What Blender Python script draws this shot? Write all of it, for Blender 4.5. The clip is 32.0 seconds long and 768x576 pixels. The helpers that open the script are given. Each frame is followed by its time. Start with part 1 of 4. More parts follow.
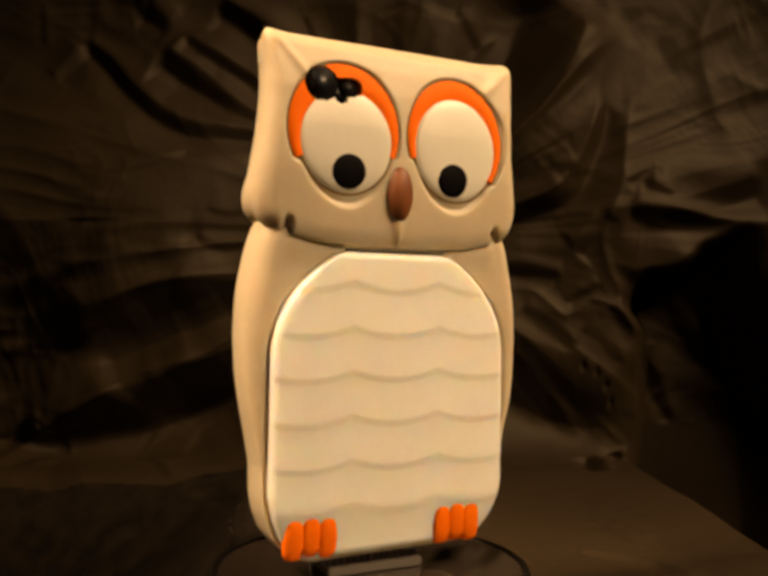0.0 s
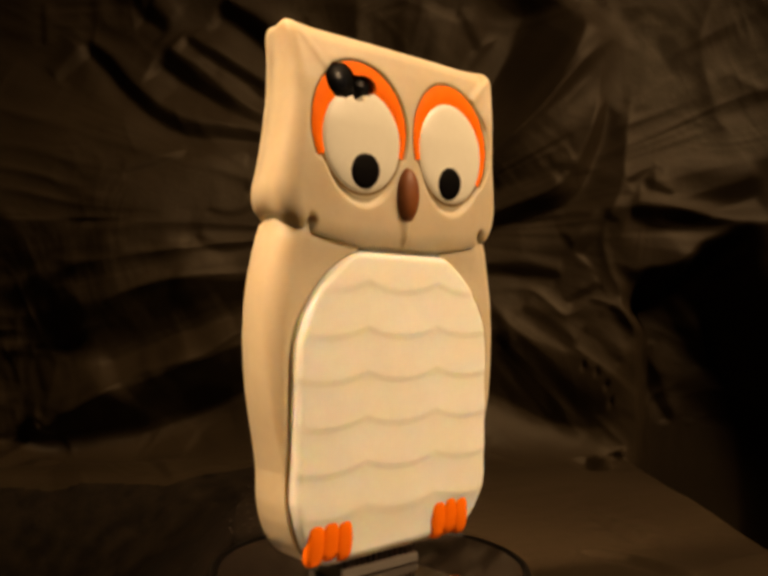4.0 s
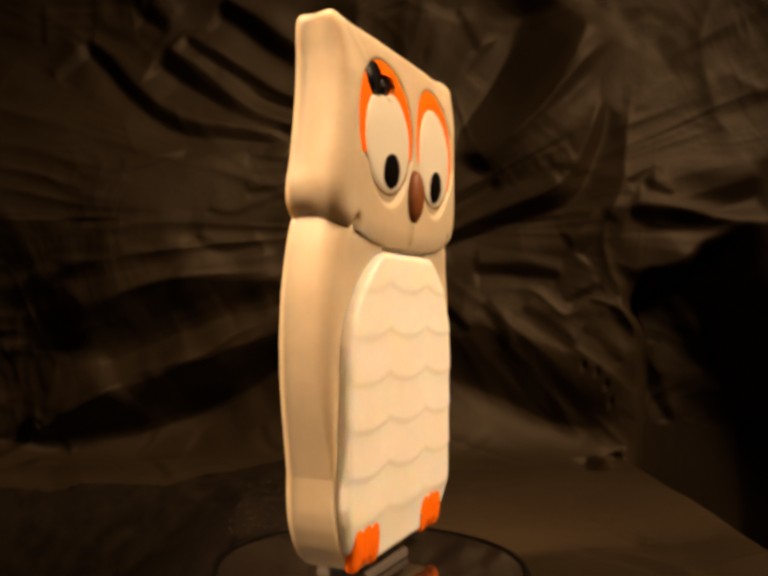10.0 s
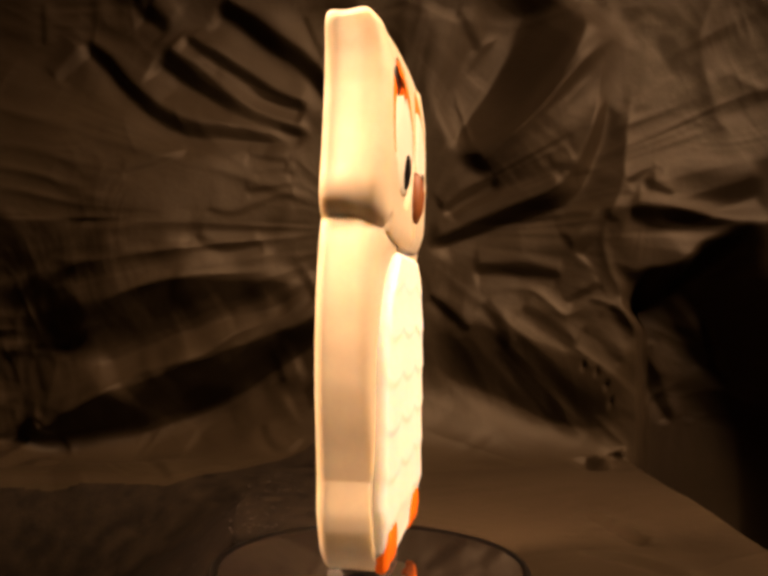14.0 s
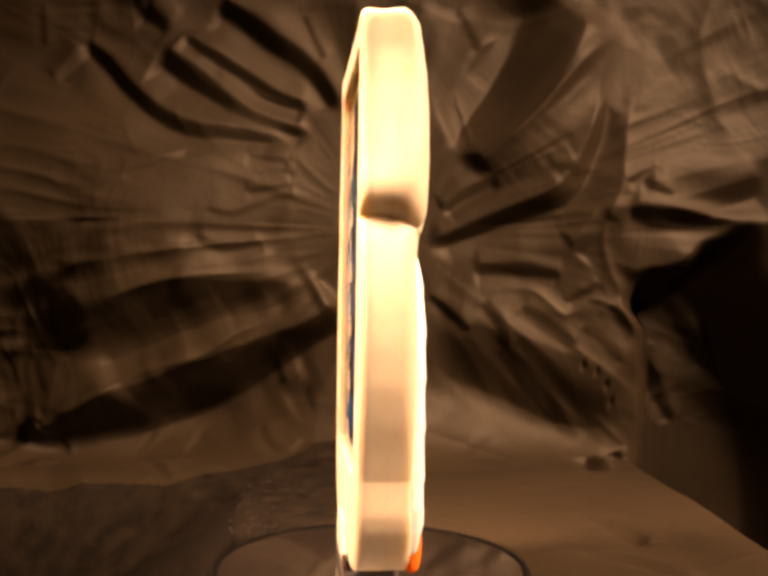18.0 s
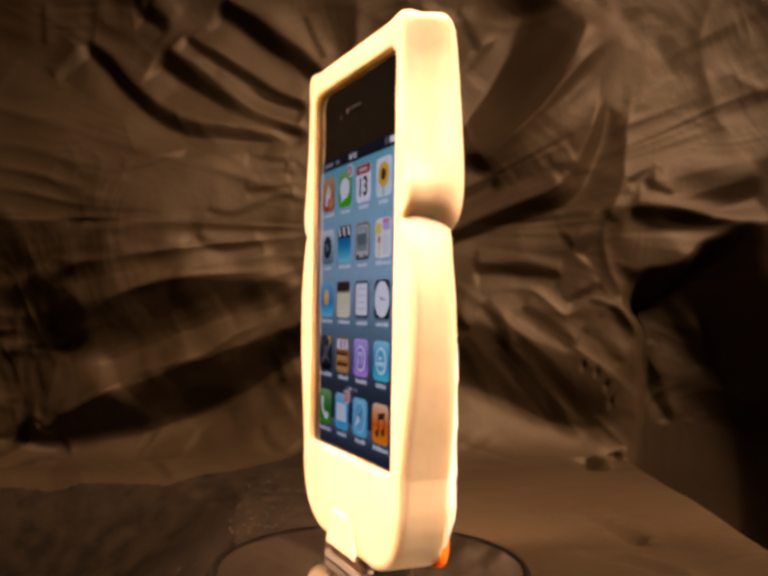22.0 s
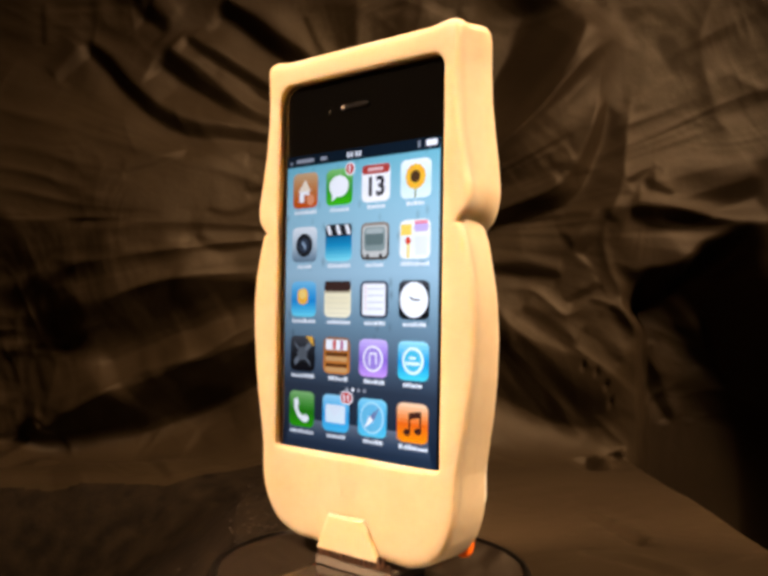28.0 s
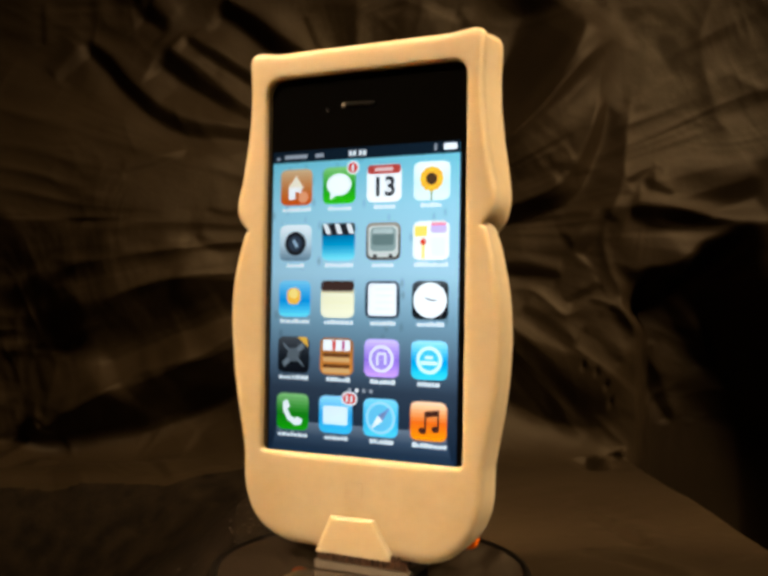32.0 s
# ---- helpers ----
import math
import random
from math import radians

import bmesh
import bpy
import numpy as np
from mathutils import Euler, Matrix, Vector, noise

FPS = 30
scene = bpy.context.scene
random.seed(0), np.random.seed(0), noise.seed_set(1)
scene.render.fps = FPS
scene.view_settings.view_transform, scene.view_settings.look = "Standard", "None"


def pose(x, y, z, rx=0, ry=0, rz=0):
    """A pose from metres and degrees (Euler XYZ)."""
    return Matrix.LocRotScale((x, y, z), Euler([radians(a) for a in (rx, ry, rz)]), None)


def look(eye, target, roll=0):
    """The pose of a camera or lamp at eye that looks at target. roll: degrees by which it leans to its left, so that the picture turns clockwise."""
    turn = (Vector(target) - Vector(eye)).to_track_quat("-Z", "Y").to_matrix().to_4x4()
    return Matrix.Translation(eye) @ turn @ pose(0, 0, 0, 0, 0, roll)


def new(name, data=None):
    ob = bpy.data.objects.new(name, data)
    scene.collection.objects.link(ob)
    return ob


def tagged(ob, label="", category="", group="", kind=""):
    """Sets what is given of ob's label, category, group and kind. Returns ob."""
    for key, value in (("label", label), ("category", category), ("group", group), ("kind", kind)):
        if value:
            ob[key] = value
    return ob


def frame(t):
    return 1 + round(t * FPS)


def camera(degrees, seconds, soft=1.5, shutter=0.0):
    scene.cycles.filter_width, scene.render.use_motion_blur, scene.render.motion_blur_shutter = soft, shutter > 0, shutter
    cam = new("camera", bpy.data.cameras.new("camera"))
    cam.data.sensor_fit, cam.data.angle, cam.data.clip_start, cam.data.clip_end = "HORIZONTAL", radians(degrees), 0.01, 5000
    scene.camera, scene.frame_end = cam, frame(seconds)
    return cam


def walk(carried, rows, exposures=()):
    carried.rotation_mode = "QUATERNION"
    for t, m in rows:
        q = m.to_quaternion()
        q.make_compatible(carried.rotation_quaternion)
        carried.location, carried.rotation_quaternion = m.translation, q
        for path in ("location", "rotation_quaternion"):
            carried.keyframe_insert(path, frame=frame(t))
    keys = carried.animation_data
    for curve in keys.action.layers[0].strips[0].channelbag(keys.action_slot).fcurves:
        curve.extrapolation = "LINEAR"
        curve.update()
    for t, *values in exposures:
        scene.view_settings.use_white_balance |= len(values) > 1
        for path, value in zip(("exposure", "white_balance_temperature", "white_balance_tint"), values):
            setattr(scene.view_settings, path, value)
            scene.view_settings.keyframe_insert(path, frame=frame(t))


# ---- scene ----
# ---------------------------------------------------------------- camera
CAM = (0.0021, -0.2016, 0.0736)
cam = camera(49.06, 32.0, soft=3.9)
EXPOSURES = [(0.0, -0.92, 6450, 10), (3.0, -0.97, 6450, 10), (6.0, -0.98, 6450, 11), (9.0, -0.9, 6430, 14), (11.0, -0.62, 6350, 20), (13.0, -0.15, 6250, 25), (15.5, 0.53, 6150, 26), (17.0, 0.84, 6100, 28), (20.0, 0.86, 6100, 28), (23.0, 0.74, 6100, 30), (25.0, 0.50, 6130, 29), (28.0, 0.05, 6180, 18), (30.0, -0.26, 6080, 8), (32.0, -0.6, 6120, 5)]
CAM_POSE = look(CAM, (0.0021, CAM[1] + 1.0, CAM[2] + 0.02211), 0.89)
walk(cam, [(0.0, CAM_POSE), (32.0, CAM_POSE)], EXPOSURES)

# ---------------------------------------------------------------- light
world = bpy.data.worlds.new("room_air")
scene.world = world
world.use_nodes = True
world.node_tree.nodes["Background"].inputs[0].default_value = (0.30, 0.19, 0.10, 1)
world.node_tree.nodes["Background"].inputs[1].default_value = 0.02


def area_lamp(name, eye, target, watts, size, colour, spread):
    data = bpy.data.lights.new(name, "AREA")
    data.energy, data.shape, data.size, data.color, data.spread = watts, "DISK", size, colour, radians(spread)
    ob = new(name, data)
    ob.matrix_basis = look(eye, target)
    return ob


area_lamp("lamp_right", (0.40, -0.18, 0.56), (0.015, 0.07, 0.085), 1.70, 0.23, (1.0, 0.645, 0.34), 59)
area_lamp("lamp_left", (-0.40, -0.18, 0.56), (0.015, -0.01, 0.042), 0.45, 0.16, (1.0, 0.635, 0.335), 22)
# the lamp that washes the ochre wall, mirrored in the phone's glass
area_lamp("lamp_wall", (-0.50, 0.20, 0.75), (-0.64, 0.22, 0.29), 0.36, 0.08, (1.0, 0.80, 0.35), 30)

# ---------------------------------------------------------------- materials


def base_material(name, colour, rough=0.5, metal=0.0, spec=0.5):
    mat = bpy.data.materials.new(name)
    mat.use_nodes = True
    b = mat.node_tree.nodes["Principled BSDF"]
    b.inputs["Base Color"].default_value = (*colour, 1)
    b.inputs["Roughness"].default_value = rough
    b.inputs["Metallic"].default_value = metal
    b.inputs["Specular IOR Level"].default_value = spec
    return mat


def grained(name, dark, light, scale, rough, bump=0.0, bump_scale=None, metal=0.0, spec=0.5, stretch=(1, 1, 1), rough_var=0.1):
    """Two scales of noise between two colours, with relief."""
    mat = base_material(name, light, rough, metal, spec)
    nt = mat.node_tree
    b = nt.nodes["Principled BSDF"]
    tc = nt.nodes.new("ShaderNodeTexCoord")
    mp = nt.nodes.new("ShaderNodeMapping")
    mp.inputs["Scale"].default_value = stretch
    nt.links.new(tc.outputs["Object"], mp.inputs["Vector"])
    n1 = nt.nodes.new("ShaderNodeTexNoise")
    n1.inputs["Scale"].default_value, n1.inputs["Detail"].default_value = scale, 6
    n2 = nt.nodes.new("ShaderNodeTexNoise")
    n2.inputs["Scale"].default_value, n2.inputs["Detail"].default_value = scale * 9, 3
    for n in (n1, n2):
        nt.links.new(mp.outputs[0], n.inputs["Vector"])
    mix = nt.nodes.new("ShaderNodeMath")
    mix.operation = "MULTIPLY_ADD"
    nt.links.new(n2.outputs["Fac"], mix.inputs[0])
    mix.inputs[1].default_value = 0.35
    nt.links.new(n1.outputs["Fac"], mix.inputs[2])
    ramp = nt.nodes.new("ShaderNodeValToRGB")
    ramp.color_ramp.elements[0].position, ramp.color_ramp.elements[1].position = 0.45, 0.9
    ramp.color_ramp.elements[0].color, ramp.color_ramp.elements[1].color = (*dark, 1), (*light, 1)
    nt.links.new(mix.outputs[0], ramp.inputs[0])
    nt.links.new(ramp.outputs[0], b.inputs["Base Color"])
    rr = nt.nodes.new("ShaderNodeMapRange")
    rr.inputs["To Min"].default_value, rr.inputs["To Max"].default_value = rough - rough_var, rough + rough_var
    nt.links.new(n1.outputs["Fac"], rr.inputs["Value"])
    nt.links.new(rr.outputs[0], b.inputs["Roughness"])
    if bump:
        n3 = nt.nodes.new("ShaderNodeTexNoise")
        n3.inputs["Scale"].default_value, n3.inputs["Detail"].default_value = bump_scale or scale * 20, 4
        nt.links.new(mp.outputs[0], n3.inputs["Vector"])
        bp = nt.nodes.new("ShaderNodeBump")
        bp.inputs["Distance"].default_value = bump
        bp.inputs["Strength"].default_value = 0.6
        nt.links.new(n3.outputs["Fac"], bp.inputs["Height"])
        nt.links.new(bp.outputs[0], b.inputs["Normal"])
    return mat


GLOW, COVER = 2.5, 0.004


def glowing(name, colour, strength=1.0, rough=0.12):
    """A lit piece of the display under its glass."""
    mat = base_material(name, (0.004, 0.004, 0.005), rough, 0.0, 0.5)
    b = mat.node_tree.nodes["Principled BSDF"]
    b.inputs["Emission Color"].default_value = (*colour, 1)
    b.inputs["Emission Strength"].default_value = strength * GLOW / COVER
    # the tinted cover glass and its polarizer dim the display seen aslant
    b.inputs["Coat Weight"].default_value, b.inputs["Coat Roughness"].default_value = 1.0, 0.03
    b.inputs["Coat IOR"].default_value = 1.3
    b.inputs["Coat Tint"].default_value = (COVER, COVER, COVER, 1)
    return mat


M_SILICONE = grained("silicone_ivory", (0.48, 0.410, 0.280), (0.56, 0.485, 0.345), 55, 0.5, 0.00003, 2500, rough_var=0.06)
M_BELLY = grained("silicone_white", (0.81, 0.82, 0.74), (0.87, 0.885, 0.83), 60, 0.5, 0.00003, 2500, rough_var=0.06)
for soft_mat in (M_SILICONE, M_BELLY):
    shader = soft_mat.node_tree.nodes["Principled BSDF"]
    shader.inputs["Subsurface Weight"].default_value = 0.8
    shader.inputs["Subsurface Radius"].default_value = (1.0, 0.80, 0.52)
    shader.inputs["Subsurface Scale"].default_value = 0.0055
M_EYE = grained("silicone_eye", (0.62, 0.60, 0.50), (0.68, 0.66, 0.56), 60, 0.42, 0.00002, 2500, rough_var=0.05)
M_ORANGE = grained("silicone_orange", (0.86, 0.145, 0.0005), (0.94, 0.180, 0.001), 80, 0.6, 0.00002, 2500, rough_var=0.05, spec=0.06)
M_BEAK = grained("silicone_rust", (0.13, 0.036, 0.004), (0.21, 0.062, 0.007), 120, 0.55, 0.00003, 2500, rough_var=0.06)
M_PUPIL = base_material("silicone_black", (0.0025, 0.002, 0.002), 0.6, 0.0, 0.06)
M_BLACK = base_material("black_plastic", (0.003, 0.003, 0.003), 0.45, 0.0, 0.15)
M_GLASS = base_material("black_glass", (0.002, 0.002, 0.002), 0.03, 0.0, 0.9)
M_STEEL = base_material("steel_band", (0.55, 0.55, 0.56), 0.25, 1.0)
M_GRILLE = grained("grille_grey", (0.002, 0.002, 0.002), (0.006, 0.006, 0.006), 900, 0.8, spec=0.05)
M_GLINT = base_material("glint_steel", (0.40, 0.39, 0.37), 0.4, 1.0)
M_LENS = base_material("lens_glass", (0.006, 0.007, 0.010), 0.35, 0.0, 0.2)
# olive-brown that paints the shade inside the eye grooves
M_GROOVE_SHADE = grained("groove_shade", (0.15, 0.095, 0.035), (0.21, 0.14, 0.055), 200, 0.6, spec=0.2)
M_MIRROR = base_material("brown_acrylic", (0.024, 0.018, 0.013), 0.05, 0.0, 1.0)
M_MIRROR.node_tree.nodes["Principled BSDF"].inputs["Coat Weight"].default_value = 1.0
M_MIRROR.node_tree.nodes["Principled BSDF"].inputs["Coat IOR"].default_value = 1.8
M_RIM = base_material("rim_black", (0.004, 0.0035, 0.003), 0.35, 0.0, 0.3)
M_CLOTH = grained("satin_brown", (0.0147, 0.0094, 0.0042), (0.0247, 0.0167, 0.0078), 14, 0.60, 0.0003, 260, spec=0.25, rough_var=0.06)
# darker copy of the satin: the table's dim corner is put in its colour
M_CLOTH_DIM = grained("cloth_dim", (0.0030, 0.0019, 0.0009), (0.0165, 0.0112, 0.0058), 130, 0.75, 0.0003, 300, spec=0.10)
SATIN = M_CLOTH.node_tree.nodes["Principled BSDF"]
SATIN.inputs["Specular Tint"].default_value = (1.0, 0.88, 0.67, 1)
M_RED = grained("cloth_red", (0.20, 0.009, 0.005), (0.28, 0.015, 0.009), 14, 0.6, 0.0008, 90, spec=0.3)
M_SPECK = grained("speck_grey", (0.022, 0.016, 0.010), (0.045, 0.033, 0.021), 900, 0.8)
M_WALL = grained("plaster_ochre", (0.20, 0.13, 0.06), (0.28, 0.19, 0.09), 2, 0.8, 0.001, 60)
M_OCHRE = grained("paint_ochre", (0.50, 0.33, 0.07), (0.62, 0.43, 0.10), 3, 0.75, 0.0005, 90)
M_FLOOR = grained("floor_boards", (0.10, 0.055, 0.028), (0.18, 0.10, 0.05), 4, 0.5, 0.001, 40, stretch=(1, 8, 1))
M_CEIL = grained("ceiling_paint", (0.45, 0.40, 0.33), (0.52, 0.47, 0.40), 2, 0.85)
M_ACRYLIC = base_material("clear_acrylic", (0.14, 0.125, 0.11), 0.15)
M_TERMINAL = grained("terminal_brown", (0.006, 0.004, 0.003), (0.06, 0.026, 0.012), 700, 0.4)

# ---------------------------------------------------------------- mesh helpers


def mesh_object(name, verts, faces, mats, parent=None, label="", smooth=True, face_mats=None):
    me = bpy.data.meshes.new(name)
    me.from_pydata([tuple(map(float, v)) for v in verts], [], [tuple(int(i) for i in f) for f in faces])
    for m in (mats if isinstance(mats, (list, tuple)) else [mats]):
        me.materials.append(m)
    if face_mats is not None:
        me.polygons.foreach_set("material_index", list(face_mats))
    me.polygons.foreach_set("use_smooth", [smooth] * len(me.polygons))
    me.update()
    ob = new(name, me)
    ob.parent = parent
    if label:
        ob["label"] = label
    return ob


def part(name, bm, material, parent, label="", smooth=True):
    me = bpy.data.meshes.new(name)
    bm.to_mesh(me)
    bm.free()
    for m in (material if isinstance(material, (list, tuple)) else [material]):
        me.materials.append(m)
    me.polygons.foreach_set("use_smooth", [smooth] * len(me.polygons))
    ob = new(name, me)
    ob.parent = parent
    if label:
        ob["label"] = label
    return ob


def grid_faces(rows, cols, closed=False, flip=False, start=0):
    out = []
    for i in range(rows - 1):
        for j in range(cols if closed else cols - 1):
            a, b = i * cols + j, i * cols + (j + 1) % cols
            q = (a, b, b + cols, a + cols)
            out.append(tuple(start + k for k in (q[::-1] if flip else q)))
    return out


def smooth01(t):
    t = np.clip(t, 0, 1)
    return t * t * (3 - 2 * t)


MM = 0.001
CX = 1.9            # middle of the case, mm from the turning axis
Z0 = 62.5           # display centre above the mirror, mm


def place(x, y, z):
    """Millimetres in the case's own measure to local metres."""
    return (x * MM, y * MM, (z + Z0) * MM)


# ---------------------------------------------------------------- setting: room, table, cloth


def box(name, lo, hi, mat, bevel=0.0):
    bm = bmesh.new()
    bmesh.ops.create_cube(bm, size=1)
    for v in bm.verts:
        v.co = Vector([(lo[k] + hi[k]) / 2 + v.co[k] * (hi[k] - lo[k]) for k in range(3)])
    if bevel:
        bmesh.ops.bevel(bm, geom=bm.edges[:], offset=bevel, segments=2, affect="EDGES")
    return part(name, bm, mat, None, "", False)


for nm, lo, hi, mat in (
    ("floor", (-1.9, -2.1, -0.80), (1.9, 1.5, -0.74), M_FLOOR),
    ("ceiling", (-1.9, -2.1, 1.72), (1.9, 1.5, 1.78), M_CEIL),
    ("wall_north", (-1.8, 1.4, -0.74), (1.8, 1.5, 1.72), M_WALL),
    ("wall_south", (-1.8, -2.1, -0.74), (1.8, -2.0, 1.72), M_WALL),
    ("wall_east", (1.8, -2.1, -0.74), (1.9, 1.5, 1.72), M_WALL),
    ("wall_west", (-0.74, -2.0, -0.74), (-0.64, 1.4, 1.72), M_OCHRE),
):
    tagged(box(nm, lo, hi, mat), "plain ochre plaster closing the dim room" if "wall" in nm else "plain surface closing the dim room", nm.split("_")[0], kind="structure")


TABLE_TO_MIRROR = 0.012
WALL_Y = 0.216
# Cloth: x across, v along the sheet (v < 0 lies on the table towards the camera, v > 0 hangs on the wall)
FACETS, CRESTS, PITS = [], [], []


def facet(slope, widths, *path):
    """A turned-over strip of the cloth: its slope and its half widths along the way; the raised side lies left of the way."""
    FACETS.append((slope, widths, path))


def crest(height, width, *path):
    """A thin raised edge of a fold along the way."""
    CRESTS.append((height, width, path))


def pit(x, v, r):
    """A small pucker."""
    PITS.append((x, v, r))


def smooth_way(path, n=5):
    """The way as a smooth curve through its points."""
    pts = [np.array(p) for p in path]
    pts = [2 * pts[0] - pts[1]] + pts + [2 * pts[-1] - pts[-2]]
    out = []
    for a, b, c, d in zip(pts, pts[1:], pts[2:], pts[3:]):
        for k in range(n):
            t = k / n
            out.append(0.5 * (2 * b + (c - a) * t + (2 * a - 5 * b + 4 * c - d) * t * t + (3 * b - a - 3 * c + d) * t ** 3))
    return [tuple(p) for p in out] + [tuple(pts[-2])]


def nearest(path, X, V):
    """Distance to a way, its sign (left +) and the share of the way."""
    path = smooth_way(path)
    best, along, side = np.full_like(X, 9.0), np.zeros_like(X), np.zeros_like(X)
    total = len(path) - 1
    for k, (a, b) in enumerate(zip(path, path[1:])):
        dx, dv = b[0] - a[0], b[1] - a[1]
        t = np.clip(((X - a[0]) * dx + (V - a[1]) * dv) / (dx * dx + dv * dv), 0, 1)
        ex, ev = X - a[0] - t * dx, V - a[1] - t * dv
        d = np.hypot(ex, ev)
        nearer = d < best
        along = np.where(nearer, (k + t) / total, along)
        side = np.where(nearer, (dx * ev - dv * ex) / math.hypot(dx, dv), side)
        best = np.minimum(best, d)
    return best, side, along


def lattice(u, w, seed):
    """Smooth noise, -1 to 1, with a cell of 1."""
    table = np.random.RandomState(seed).uniform(-1, 1, (256, 256))
    iu, iw = np.floor(u).astype(int), np.floor(w).astype(int)
    fu, fw = u - iu, w - iw
    fu, fw = (f * f * f * (f * (6 * f - 15) + 10) for f in (fu, fw))
    pick = lambda a, b: table[(iu + a) % 256, (iw + b) % 256]
    return (pick(0, 0) * (1 - fu) + pick(1, 0) * fu) * (1 - fw) + (pick(0, 1) * (1 - fu) + pick(1, 1) * fu) * fw


def creased(u, w, seed, edge=0.12):
    """Noise with sharp crests, as thin cloth crumples."""
    n = lattice(u + 0.35 * lattice(u * 0.7, w * 0.7, seed + 50), w + 0.35 * lattice(u * 0.7, w * 0.7, seed + 51), seed)
    return 0.5 - np.sqrt(n * n + edge * edge)


facet(0.85, (0.0019, 0.0029, 0.0039, 0.0036, 0.0022), (-0.149, 0.204), (-0.137, 0.194), (-0.125, 0.180), (-0.109, 0.166), (-0.092, 0.158), (-0.071, 0.157), (-0.042, 0.153))
facet(0.50, (0.0022, 0.0032), (-0.161, 0.181), (-0.154, 0.190), (-0.146, 0.200))
facet(0.80, (0.0039, 0.0053, 0.0039, 0.0027, 0.0019), (-0.111, 0.197), (-0.099, 0.189), (-0.086, 0.180), (-0.070, 0.169), (-0.053, 0.162), (-0.034, 0.157))
facet(0.85, (0.0019, 0.0032, 0.0032, 0.0022), (-0.099, 0.206), (-0.086, 0.197), (-0.068, 0.186), (-0.054, 0.177), (-0.035, 0.171))
facet(0.75, (0.0034, 0.0044, 0.0044, 0.0027), (-0.084, 0.224), (-0.069, 0.215), (-0.054, 0.204), (-0.042, 0.196), (-0.031, 0.185), (-0.021, 0.169))
facet(0.39, (0.0012, 0.0017), (-0.040, 0.219), (-0.034, 0.205), (-0.029, 0.196))
facet(0.50, (0.0034, 0.0039), (-0.120, 0.220), (-0.104, 0.208))
facet(0.33, (0.0012, 0.0015), (-0.171, 0.223), (-0.168, 0.200))
facet(0.39, (0.0012, 0.0019, 0.0012), (-0.122, 0.135), (-0.108, 0.139), (-0.092, 0.147))
facet(0.44, (0.001, 0.0015, 0.001), (-0.065, 0.128), (-0.055, 0.130), (-0.043, 0.132))
facet(0.39, (0.0012, 0.0017, 0.0012), (-0.066, 0.147), (-0.056, 0.145), (-0.045, 0.144))
facet(0.28, (0.001, 0.0015, 0.001), (-0.062, 0.137), (-0.052, 0.139), (-0.042, 0.138))
facet(0.28, (0.001, 0.0015, 0.001), (-0.083, 0.119), (-0.070, 0.117), (-0.052, 0.125), (-0.040, 0.127))
facet(0.44, (0.0015, 0.0024, 0.0015), (-0.088, 0.105), (-0.074, 0.101), (-0.056, 0.104))
facet(0.32, (0.0039, 0.0073, 0.0049), (-0.150, 0.083), (-0.126, 0.093), (-0.108, 0.097), (-0.088, 0.094))
facet(0.75, (0.0083, 0.0131, 0.0102, 0.0044), (-0.147, 0.045), (-0.115, 0.066), (-0.084, 0.074), (-0.033, 0.082))
facet(1.35, (0.0053, 0.0117, 0.0121, 0.0083, 0.0063), (-0.175, -0.001), (-0.141, 0.013), (-0.112, 0.023), (-0.083, 0.034), (-0.059, 0.047), (-0.032, 0.061), (-0.013, 0.073))
facet(0.70, (0.0019, 0.0034, 0.0019), (-0.188, 0.003), (-0.174, 0.010), (-0.160, 0.017))
facet(0.70, (0.0029, 0.0039), (-0.168, -0.044), (-0.169, -0.005), (-0.157, 0.008))
facet(0.40, (0.0024, 0.0034, 0.0015), (-0.156, -0.037), (-0.137, -0.017), (-0.112, -0.009))
facet(0.50, (0.0012, 0.0019, 0.0012), (-0.110, -0.005), (-0.099, -0.033), (-0.087, -0.059))
facet(0.44, (0.0015, 0.0024, 0.0015), (-0.057, 0.013), (-0.051, -0.005), (-0.042, -0.014), (-0.035, -0.003))
facet(0.35, (0.0029, 0.0034), (-0.098, -0.001), (-0.089, 0.011))
facet(0.40, (0.0049, 0.0063), (-0.051, 0.029), (-0.032, 0.036))
facet(0.85, (0.0141, 0.0136, 0.0131, 0.0087, 0.0044), (0.093, 0.237), (0.080, 0.205), (0.066, 0.179), (0.050, 0.162), (0.034, 0.149))
facet(1.05, (0.0027, 0.0032, 0.0039, 0.0049, 0.0044, 0.0034, 0.0015), (0.022, 0.103), (0.044, 0.112), (0.066, 0.121), (0.086, 0.128), (0.097, 0.140), (0.105, 0.160), (0.111, 0.180))
facet(0.60, (0.0022, 0.0029, 0.0015), (0.030, 0.121), (0.042, 0.130), (0.057, 0.138))
facet(0.50, (0.0029, 0.0044, 0.0019), (0.093, 0.101), (0.102, 0.110), (0.108, 0.124))
facet(0.44, (0.0012, 0.0022, 0.0015), (0.090, 0.077), (0.100, 0.082), (0.108, 0.087))
facet(0.44, (0.0012, 0.0017, 0.001), (0.118, 0.135), (0.126, 0.140), (0.135, 0.144))
facet(0.50, (0.0015, 0.0024, 0.0012), (0.126, 0.137), (0.133, 0.133), (0.142, 0.129))
facet(0.55, (0.0024, 0.0058, 0.0063, 0.0053, 0.0039), (0.118, 0.124), (0.130, 0.121), (0.147, 0.122), (0.166, 0.129), (0.190, 0.138))
